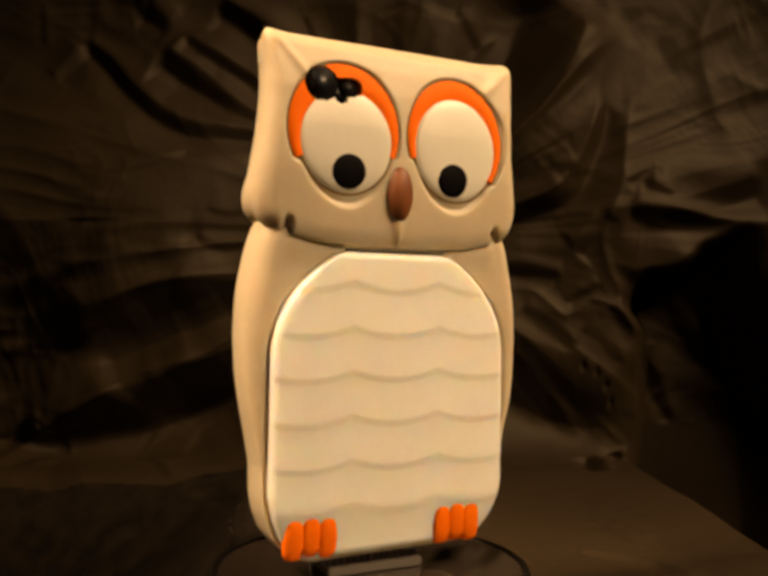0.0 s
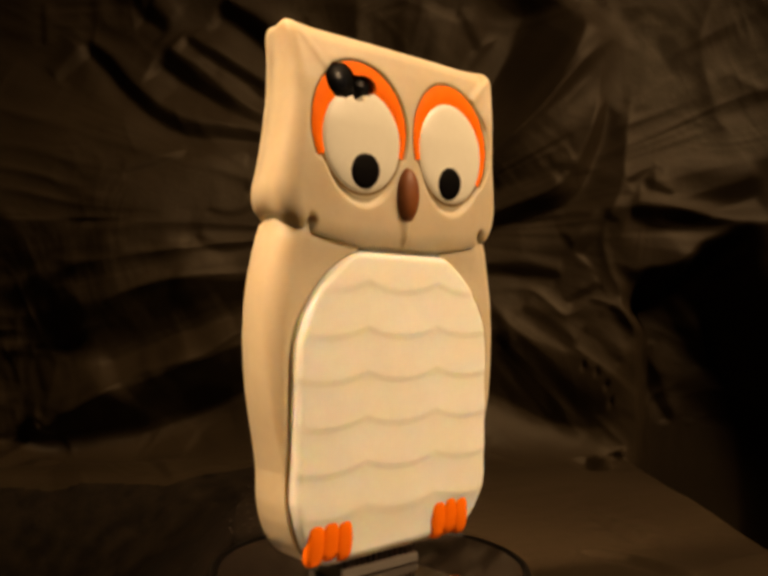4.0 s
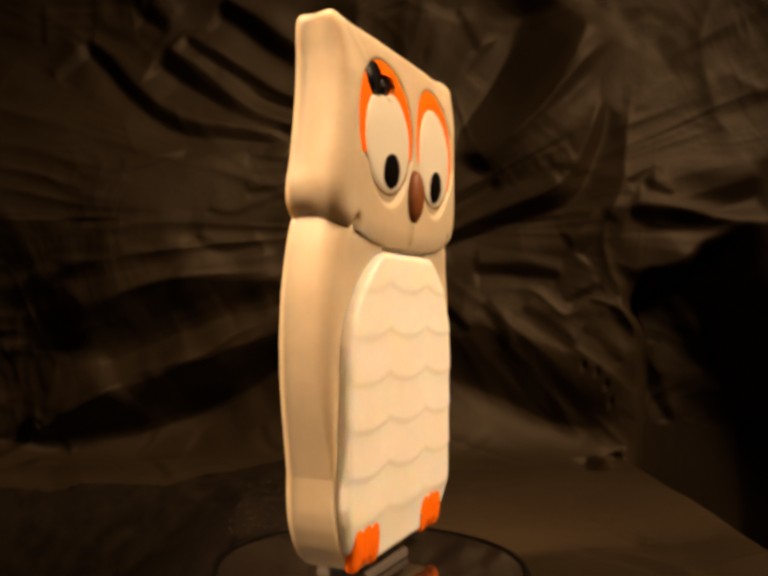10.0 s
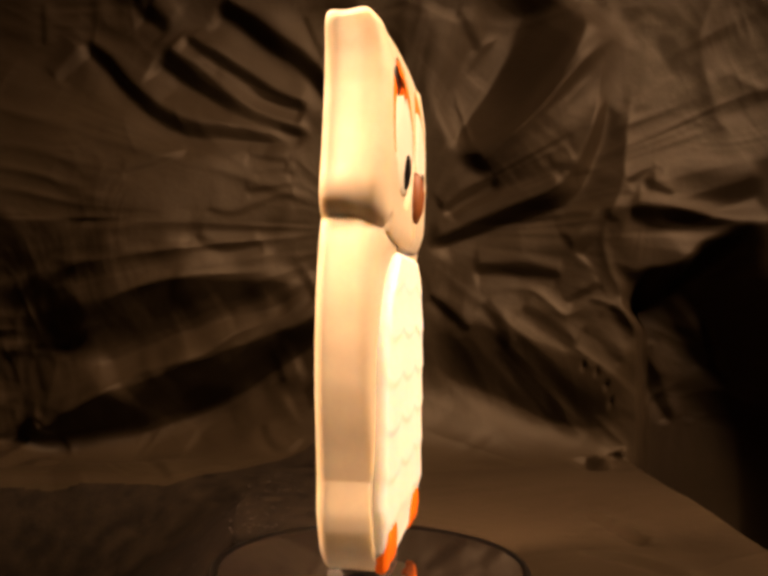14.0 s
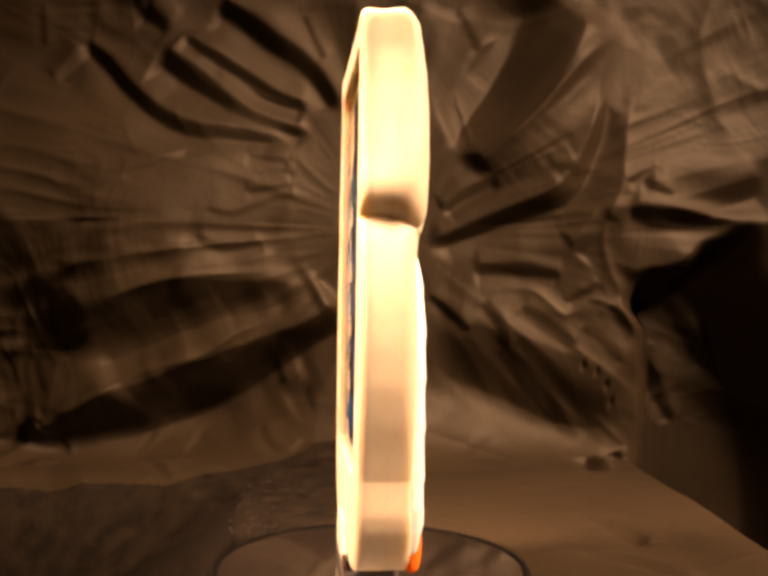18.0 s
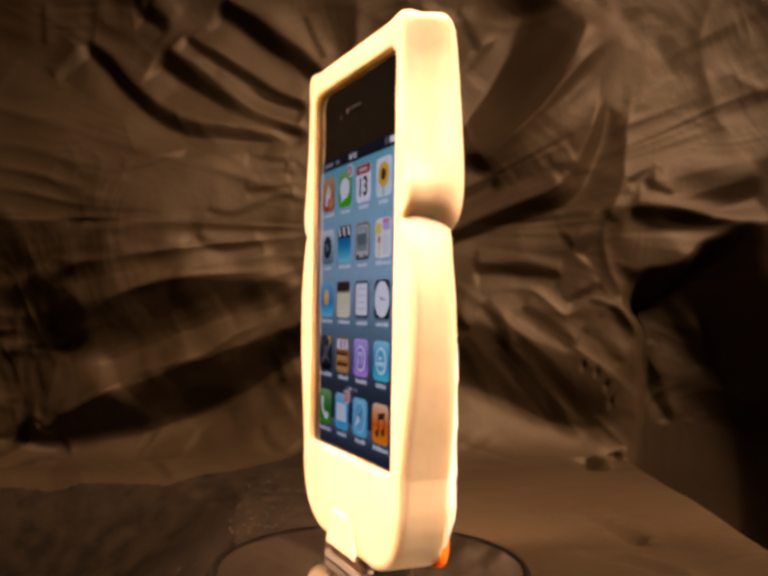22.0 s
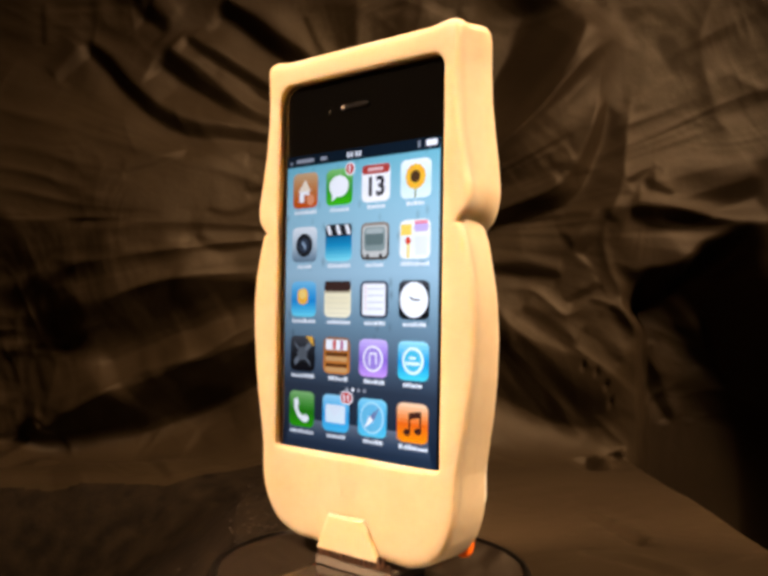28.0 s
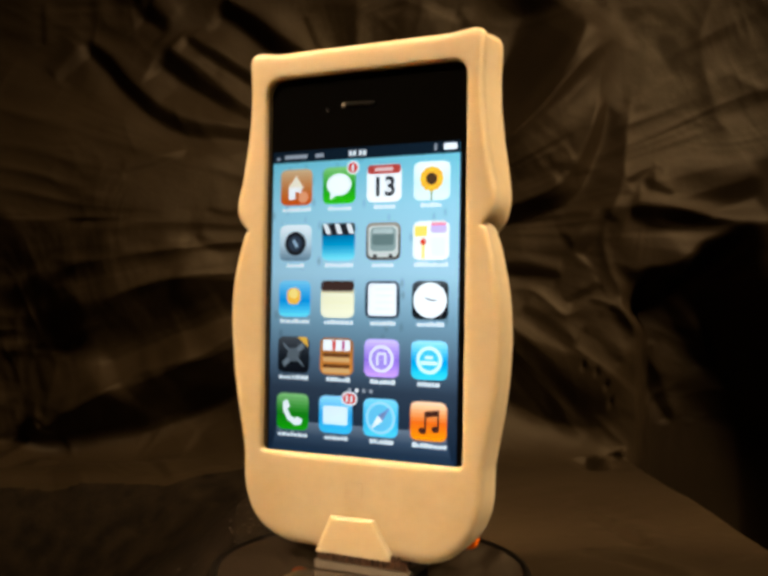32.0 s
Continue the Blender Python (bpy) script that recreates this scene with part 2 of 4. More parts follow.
facet(0.50, (0.0024, 0.0034, 0.0019), (0.045, 0.093), (0.069, 0.093), (0.090, 0.090))
facet(0.50, (0.0012, 0.0022, 0.0015), (0.024, 0.080), (0.034, 0.072), (0.045, 0.062))
facet(0.35, (0.0019, 0.0029, 0.0017), (0.051, 0.078), (0.058, 0.068), (0.063, 0.053))
facet(0.35, (0.0019, 0.0029, 0.0017), (0.069, 0.075), (0.081, 0.068), (0.097, 0.055))
facet(0.35, (0.0019, 0.0029, 0.0017), (0.112, 0.077), (0.119, 0.070), (0.129, 0.059))
facet(0.30, (0.0019, 0.0029, 0.0015), (0.098, 0.066), (0.110, 0.059), (0.120, 0.047))
facet(0.40, (0.0107, 0.0151, 0.016, 0.0097), (0.021, 0.054), (0.055, 0.048), (0.091, 0.034), (0.126, 0.020))
facet(0.28, (0.0015, 0.0024, 0.0015), (0.036, 0.223), (0.044, 0.212), (0.049, 0.203))
facet(0.15, (0.0034, 0.0053, 0.0029), (0.137, 0.213), (0.144, 0.201), (0.150, 0.188))
facet(0.12, (0.0044, 0.0063, 0.0034), (0.126, 0.223), (0.124, 0.198), (0.122, 0.168))
facet(0.30, (0.0024, 0.0034), (0.082, 0.140), (0.096, 0.145))
facet(1.80, (0.0019, 0.0032, 0.001), (0.103, -0.002), (0.104, -0.020), (0.109, -0.028))
facet(2.20, (0.0012, 0.0019, 0.0012), (0.116, 0.002), (0.118, -0.001), (0.121, -0.005))
facet(0.11, (0.0019, 0.0024, 0.0019), (0.025, -0.037), (0.064, -0.022), (0.100, -0.016))
facet(1.00, (0.0012, 0.0022, 0.0015), (0.076, -0.109), (0.082, -0.132), (0.087, -0.152))
facet(0.80, (0.001, 0.0017, 0.0015), (0.063, -0.159), (0.076, -0.168), (0.089, -0.185))
facet(0.40, (0.0015, 0.0029, 0.0019), (0.086, -0.122), (0.088, -0.138), (0.087, -0.157))
facet(0.60, (0.0019, 0.0039, 0.0024), (0.149, 0.081), (0.162, 0.065), (0.176, 0.043))
facet(0.60, (0.0019, 0.0034, 0.0019), (0.136, 0.057), (0.147, 0.035), (0.157, 0.014))
facet(0.50, (0.0019, 0.0034, 0.0019), (0.158, 0.091), (0.171, 0.077), (0.183, 0.053))
pit(0.0996, 0.0463, 0.0017)
pit(0.1062, 0.0435, 0.0019)
pit(0.1114, 0.0368, 0.0017)
pit(0.1145, 0.0284, 0.0019)
crest(0.0024, 0.0022, (-0.160, 0.014), (-0.138, 0.027), (-0.114, 0.040), (-0.085, 0.049), (-0.066, 0.061), (-0.031, 0.074))
crest(0.0018, 0.0019, (-0.134, 0.072), (-0.104, 0.084), (-0.084, 0.087), (-0.049, 0.090))
crest(0.0018, 0.0019, (-0.173, -0.034), (-0.171, 0.005), (-0.154, 0.017))
crest(0.0012, 0.0019, (-0.118, 0.005), (-0.085, 0.017), (-0.056, 0.032), (-0.029, 0.052))
crest(0.0011, 0.0017, (0.051, 0.082), (0.074, 0.083), (0.091, 0.071), (0.104, 0.079), (0.119, 0.072), (0.130, 0.059))
crest(0.0009, 0.0019, (0.029, 0.115), (0.054, 0.127), (0.080, 0.136))
crest(0.0013, 0.0022, (0.124, 0.191), (0.120, 0.163), (0.116, 0.134), (0.108, 0.112), (0.113, 0.091), (0.127, 0.076))
crest(0.0007, 0.0012, (0.060, 0.214), (0.049, 0.204), (0.041, 0.191))
crest(0.0006, 0.0010, (0.035, 0.186), (0.041, 0.168), (0.045, 0.151))
crest(0.0008, 0.0015, (-0.093, -0.050), (-0.095, 0.001), (-0.084, 0.016))
crest(0.0007, 0.0015, (-0.088, -0.058), (-0.070, -0.037), (-0.048, -0.022))
crest(0.0008, 0.0015, (-0.094, 0.197), (-0.068, 0.181), (-0.038, 0.169))
crest(0.0007, 0.0015, (0.099, 0.154), (0.105, 0.176), (0.108, 0.199))
crest(0.0007, 0.0015, (0.126, 0.117), (0.147, 0.115), (0.169, 0.120))

xs = np.concatenate([np.linspace(-0.33, -0.24, 12, endpoint=False), np.linspace(-0.24, 0.24, 640), np.linspace(0.24, 0.75, 27)[1:]])
vs_ = np.concatenate([np.linspace(-0.75, -0.30, 24, endpoint=False), np.linspace(-0.30, -0.2, 60, endpoint=False), np.linspace(-0.20, 0.25, 600), np.linspace(0.25, 0.75, 24)[1:]])
X, V = np.meshgrid(xs, vs_)
lift = np.zeros_like(X)
# the cloth is pinned behind the case: folds and fine streaks radiate from there
PIN = (0.006, 0.112)
rad = np.hypot(X - PIN[0], V - PIN[1])
ang = np.arctan2(V - PIN[1], X - PIN[0])
hang = smooth01((V + 0.005) / 0.03)
for k, (cells, reach, amount) in enumerate(((19, 0.12, 0.0060), (43, 0.09, 0.0042), (101, 0.06, 0.0012), (211, 0.05, 0.0003))):
    streak = creased(ang * cells / (2 * math.pi) + 0.5 * lattice(X / 0.06 + 3, V / 0.06 + 3, 21 + k) + 40, rad / reach + 10, 11 + k)
    lift += hang * amount * streak * np.clip((rad - 0.02) / 0.10, 0, 1.3) * np.clip(0.55 + 0.75 * lattice(X / 0.04 + 9, V / 0.04 + 9, 31 + k), 0.05, 1.2)
# crumples at several sizes, stronger in some places than in others
rough_at = np.clip(0.55 + 0.6 * lattice(X / 0.045 + 20, V / 0.045 + 20, 41), 0.1, 1.2)
for k, (cell, amount) in enumerate(((0.040, 0.0030), (0.021, 0.0018), (0.010, 0.0010), (0.005, 0.00042))):
    way = 0.35 + 1.1 * k + 0.6 * lattice(X / 0.09 + 2, V / 0.09 + 2, 45 + k)
    u, w = (X * np.cos(way) + V * np.sin(way)) / cell, (V * np.cos(way) - X * np.sin(way)) / (3.2 * cell)
    lift += amount * creased(u + 30, w + 30, 60 + k) * rough_at * (0.75 + 0.25 * hang)
# the crumpled lower left corner
knot = np.exp(-(((X + 0.168) / 0.022) ** 2 + ((V - 0.062) / 0.034) ** 2))
lift += 0.0016 * knot * creased((X + 0.35 * V) / 0.007 + 3, (V - 0.35 * X) / 0.018 + 3, 81)
# small hard crumples on the table beside the turntable
knot = np.exp(-(((X + 0.040) / 0.012) ** 2 + ((V + 0.085) / 0.045) ** 2)) + 0.35 * np.exp(-(((X + 0.09) / 0.05) ** 2 + ((V + 0.12) / 0.05) ** 2)) + 0.3 * np.exp(-(((X - 0.09) / 0.03) ** 2 + ((V + 0.13) / 0.03) ** 2))
lift += 0.0020 * knot * creased(X / 0.0042 + 6, V / 0.0075 + 6, 83, 0.2)
# the fan of folds is drawn taut
lift *= 1 - 0.65 * np.exp(-((X + 0.085) / 0.06) ** 2 - ((V - 0.180) / 0.035) ** 2)
for slope, widths, path in FACETS:
    spread = 0.02 + 3 * max(widths)
    px, pv = [p[0] for p in path], [p[1] for p in path]
    c0, c1 = np.searchsorted(xs, (min(px) - spread, max(px) + spread))
    r0, r1 = np.searchsorted(vs_, (min(pv) - spread, max(pv) + spread))
    best, side, along = nearest(path, X[r0:r1, c0:c1], V[r0:r1, c0:c1])
    length = sum(math.hypot(b[0] - a[0], b[1] - a[1]) for a, b in zip(path, path[1:]))
    fade = min(0.5, max(0.08, 1.2 * max(widths) / length))
    ends = smooth01(along / fade) * smooth01((1 - along) / fade)
    w = np.interp(along, np.linspace(0, 1, len(widths)), widths) * (0.45 + 0.55 * ends) * (1 + 0.22 * lattice(along * length / 0.012 + 7, along * 0 + 3.5, 90))
    u = side / w
    reach = np.clip(2.0 * w, 0.004, 0.020)
    rest = np.exp(-(np.maximum(best - w, 0) / reach) ** 2)
    step = np.where(np.abs(u) < 1, 1.15 * u - 0.15 * u ** 3, np.sign(u))
    lift[r0:r1, c0:c1] += 0.92 * slope * w * ends * step * rest
for height, width, path in CRESTS:
    px, pv = [p[0] for p in path], [p[1] for p in path]
    c0, c1 = np.searchsorted(xs, (min(px) - 0.02, max(px) + 0.02))
    r0, r1 = np.searchsorted(vs_, (min(pv) - 0.02, max(pv) + 0.02))
    best, side, along = nearest(path, X[r0:r1, c0:c1], V[r0:r1, c0:c1])
    ends = smooth01(along / 0.25) * smooth01((1 - along) / 0.25)
    lift[r0:r1, c0:c1] += height * ends * np.exp(-np.sqrt((best / width) ** 2 + 0.15)) * 1.5
for px, pv, r in PITS:
    lift -= 0.0018 * np.exp(-((X - px) ** 2 / (0.5 * r) ** 2 + (V - pv) ** 2 / (1.3 * r) ** 2))
# a little softness: thin cloth takes no knife edges
for _ in range(2):
    lift[1:-1, 1:-1] = (4 * lift[1:-1, 1:-1] + lift[:-2, 1:-1] + lift[2:, 1:-1] + lift[1:-1, :-2] + lift[1:-1, 2:]) / 8
# the profile: table, a hollow bend that rises higher behind the case, wall
bend = np.interp(X, (-0.19, -0.115, -0.086, -0.030, 0.0, 0.023, 0.052, 0.079, 0.115, 0.20), (0.012, 0.016, 0.022, 0.050, 0.056, 0.048, 0.036, 0.022, 0.012, 0.012))
on_wall = smooth01((V + bend) / (2 * bend))
Y = np.where(V < -bend, WALL_Y + V, np.where(V > bend, WALL_Y, WALL_Y + V - (V + bend) ** 2 / (4 * bend)))
Z = np.where(V < -bend, 0.0, np.where(V > bend, V, (V + bend) ** 2 / (4 * bend)))
# half-way up the sheet bulges forward: it hangs over below and leans back above
bulge = (0.027 * smooth01((0.01 - X) / 0.14) + 0.012 * smooth01((X - 0.04) / 0.09)) * np.exp(-((V - 0.12) / 0.055) ** 2)
Y = Y - (lift + bulge) * on_wall
Z = Z + lift * (1 - on_wall) * 0.7
# the table's edge, past which the cloth drops and the wall falls back into a hollow
drop = smooth01((X - 0.122) / 0.012) * (1 - on_wall)
Z = Z - 0.28 * drop
start = 0.104 + 0.12 * (0.100 - np.clip(V, 0, 1)) + 0.010 * lattice(V / 0.020 + 4, X * 0 + 2.5, 95)
brow = 0.069 + 0.40 * np.clip(X - 0.117, 0, 0.06) + 0.007 * lattice(X / 0.016 + 4, X * 0 + 6.5, 96)
hollow = smooth01((X - start - 0.010) / 0.018) * (1 - smooth01((X - 0.163 - 0.35 * np.clip(0.09 - V, 0, 1)) / 0.03)) * (1 - smooth01((V - brow) / 0.024))
Y = Y + 0.034 * hollow
# the cover slopes away beside the turntable
Z = Z - 0.74 * np.clip(-X - 0.046 + 0.004 * np.sin(Y * 40), 0, 0.16) * smooth01((0.165 - Y) / 0.055) * (1 - on_wall)
# keep clear of the turntable
near = np.exp(-((X / 0.055) ** 2 + (Y / 0.055) ** 2) ** 2)
Z = Z * (1 - near) + np.minimum(Z, -0.001) * near
cloth_mesh = bpy.data.meshes.new("cloth_backdrop")
quads = np.array(grid_faces(len(vs_), len(xs)), dtype=np.int32)
cloth_mesh.vertices.add(X.size)
cloth_mesh.vertices.foreach_set("co", np.stack([X, Y, Z], -1).astype(np.float32).ravel())
cloth_mesh.loops.add(quads.size)
cloth_mesh.loops.foreach_set("vertex_index", quads.ravel())
cloth_mesh.polygons.add(len(quads))
cloth_mesh.polygons.foreach_set("loop_start", np.arange(0, quads.size, 4, dtype=np.int32))
cloth_mesh.materials.append(M_CLOTH)
cloth_mesh.materials.append(M_CLOTH_DIM)
# the dimness beside the turntable is painted with a darker cloth colour
dim_edge = np.interp(X, (-0.167, -0.128, -0.088, -0.068, -0.047, -0.030), (-0.060, -0.061, -0.061, -0.049, -0.029, -0.009)) + 0.0015 * lattice(X / 0.017 + 8, V / 0.02 + 8, 97)
dim_area = ((V < dim_edge) & (X < -0.004) & (V > -0.26)).ravel()[quads[:, 0]]
cloth_mesh.polygons.foreach_set("material_index", dim_area.astype(np.int32))
cloth_mesh.update(calc_edges=True)
cloth_mesh.polygons.foreach_set("use_smooth", [True] * len(quads))
cloth = new("cloth_backdrop", cloth_mesh)

tagged(cloth, "dark brown crumpled satin cloth draped as backdrop and table cover", "cloth", kind="structure")

# a red drape beside the backdrop, mirrored in the phone's glass
dx, dz = np.meshgrid(np.linspace(-0.40, -0.245, 80), np.linspace(0.14, 0.52, 40))
dy = 0.188 - 0.007 * np.sin((dx + 0.012 * np.sin(dz * 9)) * 2 * math.pi / 0.034) - 0.004 * np.sin(dx * 95 + dz * 14)
sheet = np.stack([dx, dy, dz], -1).reshape(-1, 3)
behind = sheet + np.array([0.0, 0.0015, 0.0])
red = mesh_object("red_drape", np.concatenate([sheet, behind]), grid_faces(40, 80) + [tuple(k + len(sheet) for k in q[::-1]) for q in grid_faces(40, 80)], M_RED)
tagged(red, "deep red fabric drape hanging beside the brown backdrop", "drape", kind="structure")

# the ochre wall's lower part is red under a pale rail
tagged(box("dado", (-0.640, 0.195, -0.74), (-0.630, 1.39, 0.248), M_RED), "red lower part of the ochre wall", "dado", kind="structure")
tagged(box("rail", (-0.640, 0.190, 0.248), (-0.618, 1.39, 0.258), M_CEIL, 0.002), "pale rail over the red dado", "rail", kind="structure")


def rod(a, b, r0, r1, n=20):
    """A tapered round rod from a to b."""
    a, b = Vector(a), Vector(b)
    bm = bmesh.new()
    turn = (b - a).to_track_quat("Z", "Y").to_matrix().to_4x4()
    bmesh.ops.create_cone(bm, cap_ends=True, segments=n, radius1=r0, radius2=r1, depth=(b - a).length, matrix=Matrix.Translation((a + b) / 2) @ turn)
    return bm


wall_lamp = tagged(new("wall_lamp"), "black metal wall lamp with jointed arm on the ochre wall", "lamp")
part("wall_plate", rod((-0.640, 0.262, 0.270), (-0.628, 0.262, 0.270), 0.030, 0.028), M_BLACK, wall_lamp, smooth=False)
part("arm", rod((-0.630, 0.262, 0.270), (-0.560, 0.235, 0.312), 0.006, 0.006), M_BLACK, wall_lamp)
part("joint", rod((-0.567, 0.228, 0.312), (-0.553, 0.242, 0.312), 0.010, 0.010), M_BLACK, wall_lamp)
part("shade", rod((-0.565, 0.243, 0.318), (-0.545, 0.268, 0.268), 0.014, 0.036), M_BLACK, wall_lamp, "black conical shade")

# small pale specks on the cloth beside the turntable
rl = random.Random(12)
lint = bmesh.new()
for k in range(150):
    gx, gy = rl.gauss(-0.038, 0.007), rl.uniform(0.050, 0.160)
    if k > 110:
        gx, gy = rl.uniform(-0.13, -0.05), rl.uniform(0.03, 0.10)
    near_row = int(np.argmin(np.abs(vs_ - (gy - WALL_Y))))
    near_col = int(np.argmin(np.abs(xs - gx)))
    gz = float(Z[near_row, near_col]) + 0.0006
    r = rl.uniform(0.0002, 0.0006)
    ring = [lint.verts.new((gx + r * rl.uniform(0.5, 1.2) * math.cos(a), gy + r * rl.uniform(0.5, 1.2) * math.sin(a), gz)) for a in (0, 1.3, 2.5, 3.8, 5.1)]
    cap = lint.verts.new((gx, gy, gz + r * 0.9))
    for a, b in zip(ring, ring[1:] + ring[:1]):
        lint.faces.new((a, b, cap))
    lint.faces.new(ring[::-1])
tagged(part("lint", lint, M_SPECK, None), "small pale specks strewn on the brown cloth", "lint", kind="stuff")

# ---------------------------------------------------------------- mirror turntable


def lathe(profile, n=96):
    """A closed solid of revolution from (radius, height) pairs in mm above the mirror."""
    verts, faces = [], []
    for r, z in profile:
        for k in range(n):
            a = 2 * math.pi * k / n
            verts.append((r * MM * math.cos(a), r * MM * math.sin(a), z * MM))
    faces = grid_faces(len(profile), n, closed=True)
    faces.append(tuple(range(n))[::-1])
    faces.append(tuple((len(profile) - 1) * n + k for k in range(n)))
    return verts, faces


turntable = tagged(new("turntable"), "small round glossy brown acrylic turntable with black rim", "turntable")
v, f = lathe([(35.5, -3.0), (36.0, -0.3), (35.8, 0.0)])
mesh_object("plate", v, f, M_MIRROR, turntable, "glossy brown acrylic plate", smooth=False)
rim_profile = [(36.05, -3.0), (36.05, 0.05), (36.3, 0.45), (37.2, 0.45), (37.6, 0.05), (37.6, -4.5), (36.05, -4.5)]
vv, ff = [], []
n = 120
for r, z in rim_profile:
    for k in range(n):
        a = 2 * math.pi * k / n
        vv.append((r * MM * math.cos(a), r * MM * math.sin(a), z * MM))
ff = grid_faces(len(rim_profile), n, closed=True)
mesh_object("rim", vv, ff, M_RIM, turntable, "thin black rim", smooth=True)
v, f = lathe([(33, -11.2), (34, -10.5), (34, -4.0), (33, -3.2)])
mesh_object("base", v, f, M_BLACK, turntable, "black base drum", smooth=False)

# ---------------------------------------------------------------- owl phone case

case = tagged(new("phone_case"), "ivory silicone owl-shaped phone case with orange feet, standing upright", "phone case")


def head_front(x, z):
    """How far the face stands forward at x, z (mm)."""
    u = np.clip(np.abs(x - CX) / 31.5, 0, 1)
    tall = np.interp(z, [11, 14, 22, 30, 40, 48, 54, 58, 61.5], [7.4, 8.2, 8.7, 9.0, 8.9, 8.3, 7.3, 6.4, 5.2])
    return tall - 1.2 * u ** 2.6


def body_front(x, z):
    u = np.clip(np.abs(x - CX) / 33, 0, 1)
    swell = np.interp(z, [6, 8, 10, 12, 13.5, 16], [0, 0.1, 0.35, 0.65, 0.75, 0.4]) * (1 - smooth01((np.abs(x - CX) - 25) / 5))
    return np.interp(z, [-59, -57, -54, 0, 20], [4.7, 5.8, 6.3, 6.4, 6.0]) - 0.8 * u ** 3 + swell


EYES = (  # outer middle, outer half sizes, inner middle, inner half sizes, ends of the orange lid (left, right)
    ((-12.0, 39.0), (14.1, 15.9), (-11.5, 36.3), (11.1, 11.8), (31.6, 33.2)),
    ((17.0, 39.0), (13.9, 15.8), (17.0, 36.9), (11.2, 12.3), (33.8, 29.6)),
)


def ellipse_in(x, z, c, h):
    """Roughly the distance inside an ellipse, mm (negative outside)."""
    q = np.sqrt(((x - c[0]) / h[0]) ** 2 + ((z - c[1]) / h[1]) ** 2)
    return (1 - q) * min(h)


def segment_distance(x, z, a, b):
    ax, az, bx, bz = *a, *b
    t = np.clip(((x - ax) * (bx - ax) + (z - az) * (bz - az)) / ((bx - ax) ** 2 + (bz - az) ** 2), 0, 1)
    return np.hypot(x - ax - t * (bx - ax), z - az - t * (bz - az))


def camera_hole(x, z):
    """Signed distance to the cut-out for the phone's camera and flash (mm, negative inside)."""
    d = np.hypot(x + 17.4, z - 48.9) - 4.1
    d = np.minimum(d, np.hypot(x + 13.0, z - 46.6) - 2.0)
    return np.minimum(d, segment_distance(x, z, (-13.0, 48.6), (-9.8, 48.8)) - 2.2)


def head_relief(x, z):
    """What is sunk into the face or raised from it (mm towards the back)."""
    y = np.zeros(np.shape(x))
    for oc, oh, ic, ih, ends in EYES:
        d = ellipse_in(x, z, oc, oh) - 1.2 * np.clip(np.where(x < ic[0], ends[0], ends[1]) - z, 0, 9)
        d = np.maximum(d, ellipse_in(x, z, ic, (ih[0] + 0.6, ih[1] + 0.6)))
        y = y + 0.75 * smooth01(d / 0.5) + 0.22 * np.exp(-((d - 0.45) / 0.36) ** 2)
        y = y + 0.5 * np.exp(-((ellipse_in(x, z, ic, ih) + 0.35) / 0.4) ** 2)
    # crease under the beak and the nicks at the cheeks
    y = y - 0.8 * np.exp(-((x - CX + 0.2) / np.interp(z, [17, 24], [0.35, 1.6])) ** 2) * smooth01((z - 17.0) / 2) * smooth01((26.0 - z) / 2)
    for s in (-1, 1):
        d = segment_distance(x, z, (CX + s * 27.4, 15.5), (CX + s * 26.6, 19.4))
        y = y + 2.0 * np.exp(-(d / 0.8) ** 2)
        # the fold that runs from the ear tip to the brow
        d = segment_distance(x, z, (CX + s * 29.2, 58.5), (CX + s * 23.0, 51.0))
        y = y - 0.35 * np.exp(-(d / 1.1) ** 2)
    return y


def sections(zs, width, front, back=4.6, radius=3.4, nside=16, ncorner=12, nfront=240, shrink=None):
    """Open cross-sections, from the back edge round the front to the other back edge."""
    rows = []
    for z in zs:
        w = float(width(z))
        s = float(shrink(z)) if shrink else 0.0
        r = float(radius(z)) if callable(radius) else radius
        xi = w - r
        bk = back - s
        ye = float(front(CX + xi, z))            # forward reach where the corner begins
        row = []
        for y in np.linspace(bk, -(ye - r), nside, endpoint=False):
            seam = 0.05 * math.exp(-((y + 0.4) / 0.22) ** 2)
            row.append((CX - w - seam, y, z))
        for a in np.linspace(0, math.pi / 2, ncorner, endpoint=False):
            row.append((CX - xi - r * math.cos(a), -(ye - r) - r * math.sin(a), z))
        xs = np.linspace(-xi, xi, nfront)
        ys = -front(CX + xs, np.full_like(xs, z))
        row += [(CX + a, b, z) for a, b in zip(xs, ys)]
        m = len(row)
        half = row[: nside + ncorner]
        row += [(2 * CX - a, b, c) for a, b, c in half[::-1]]
        rows.append(row)
    return np.array(rows)


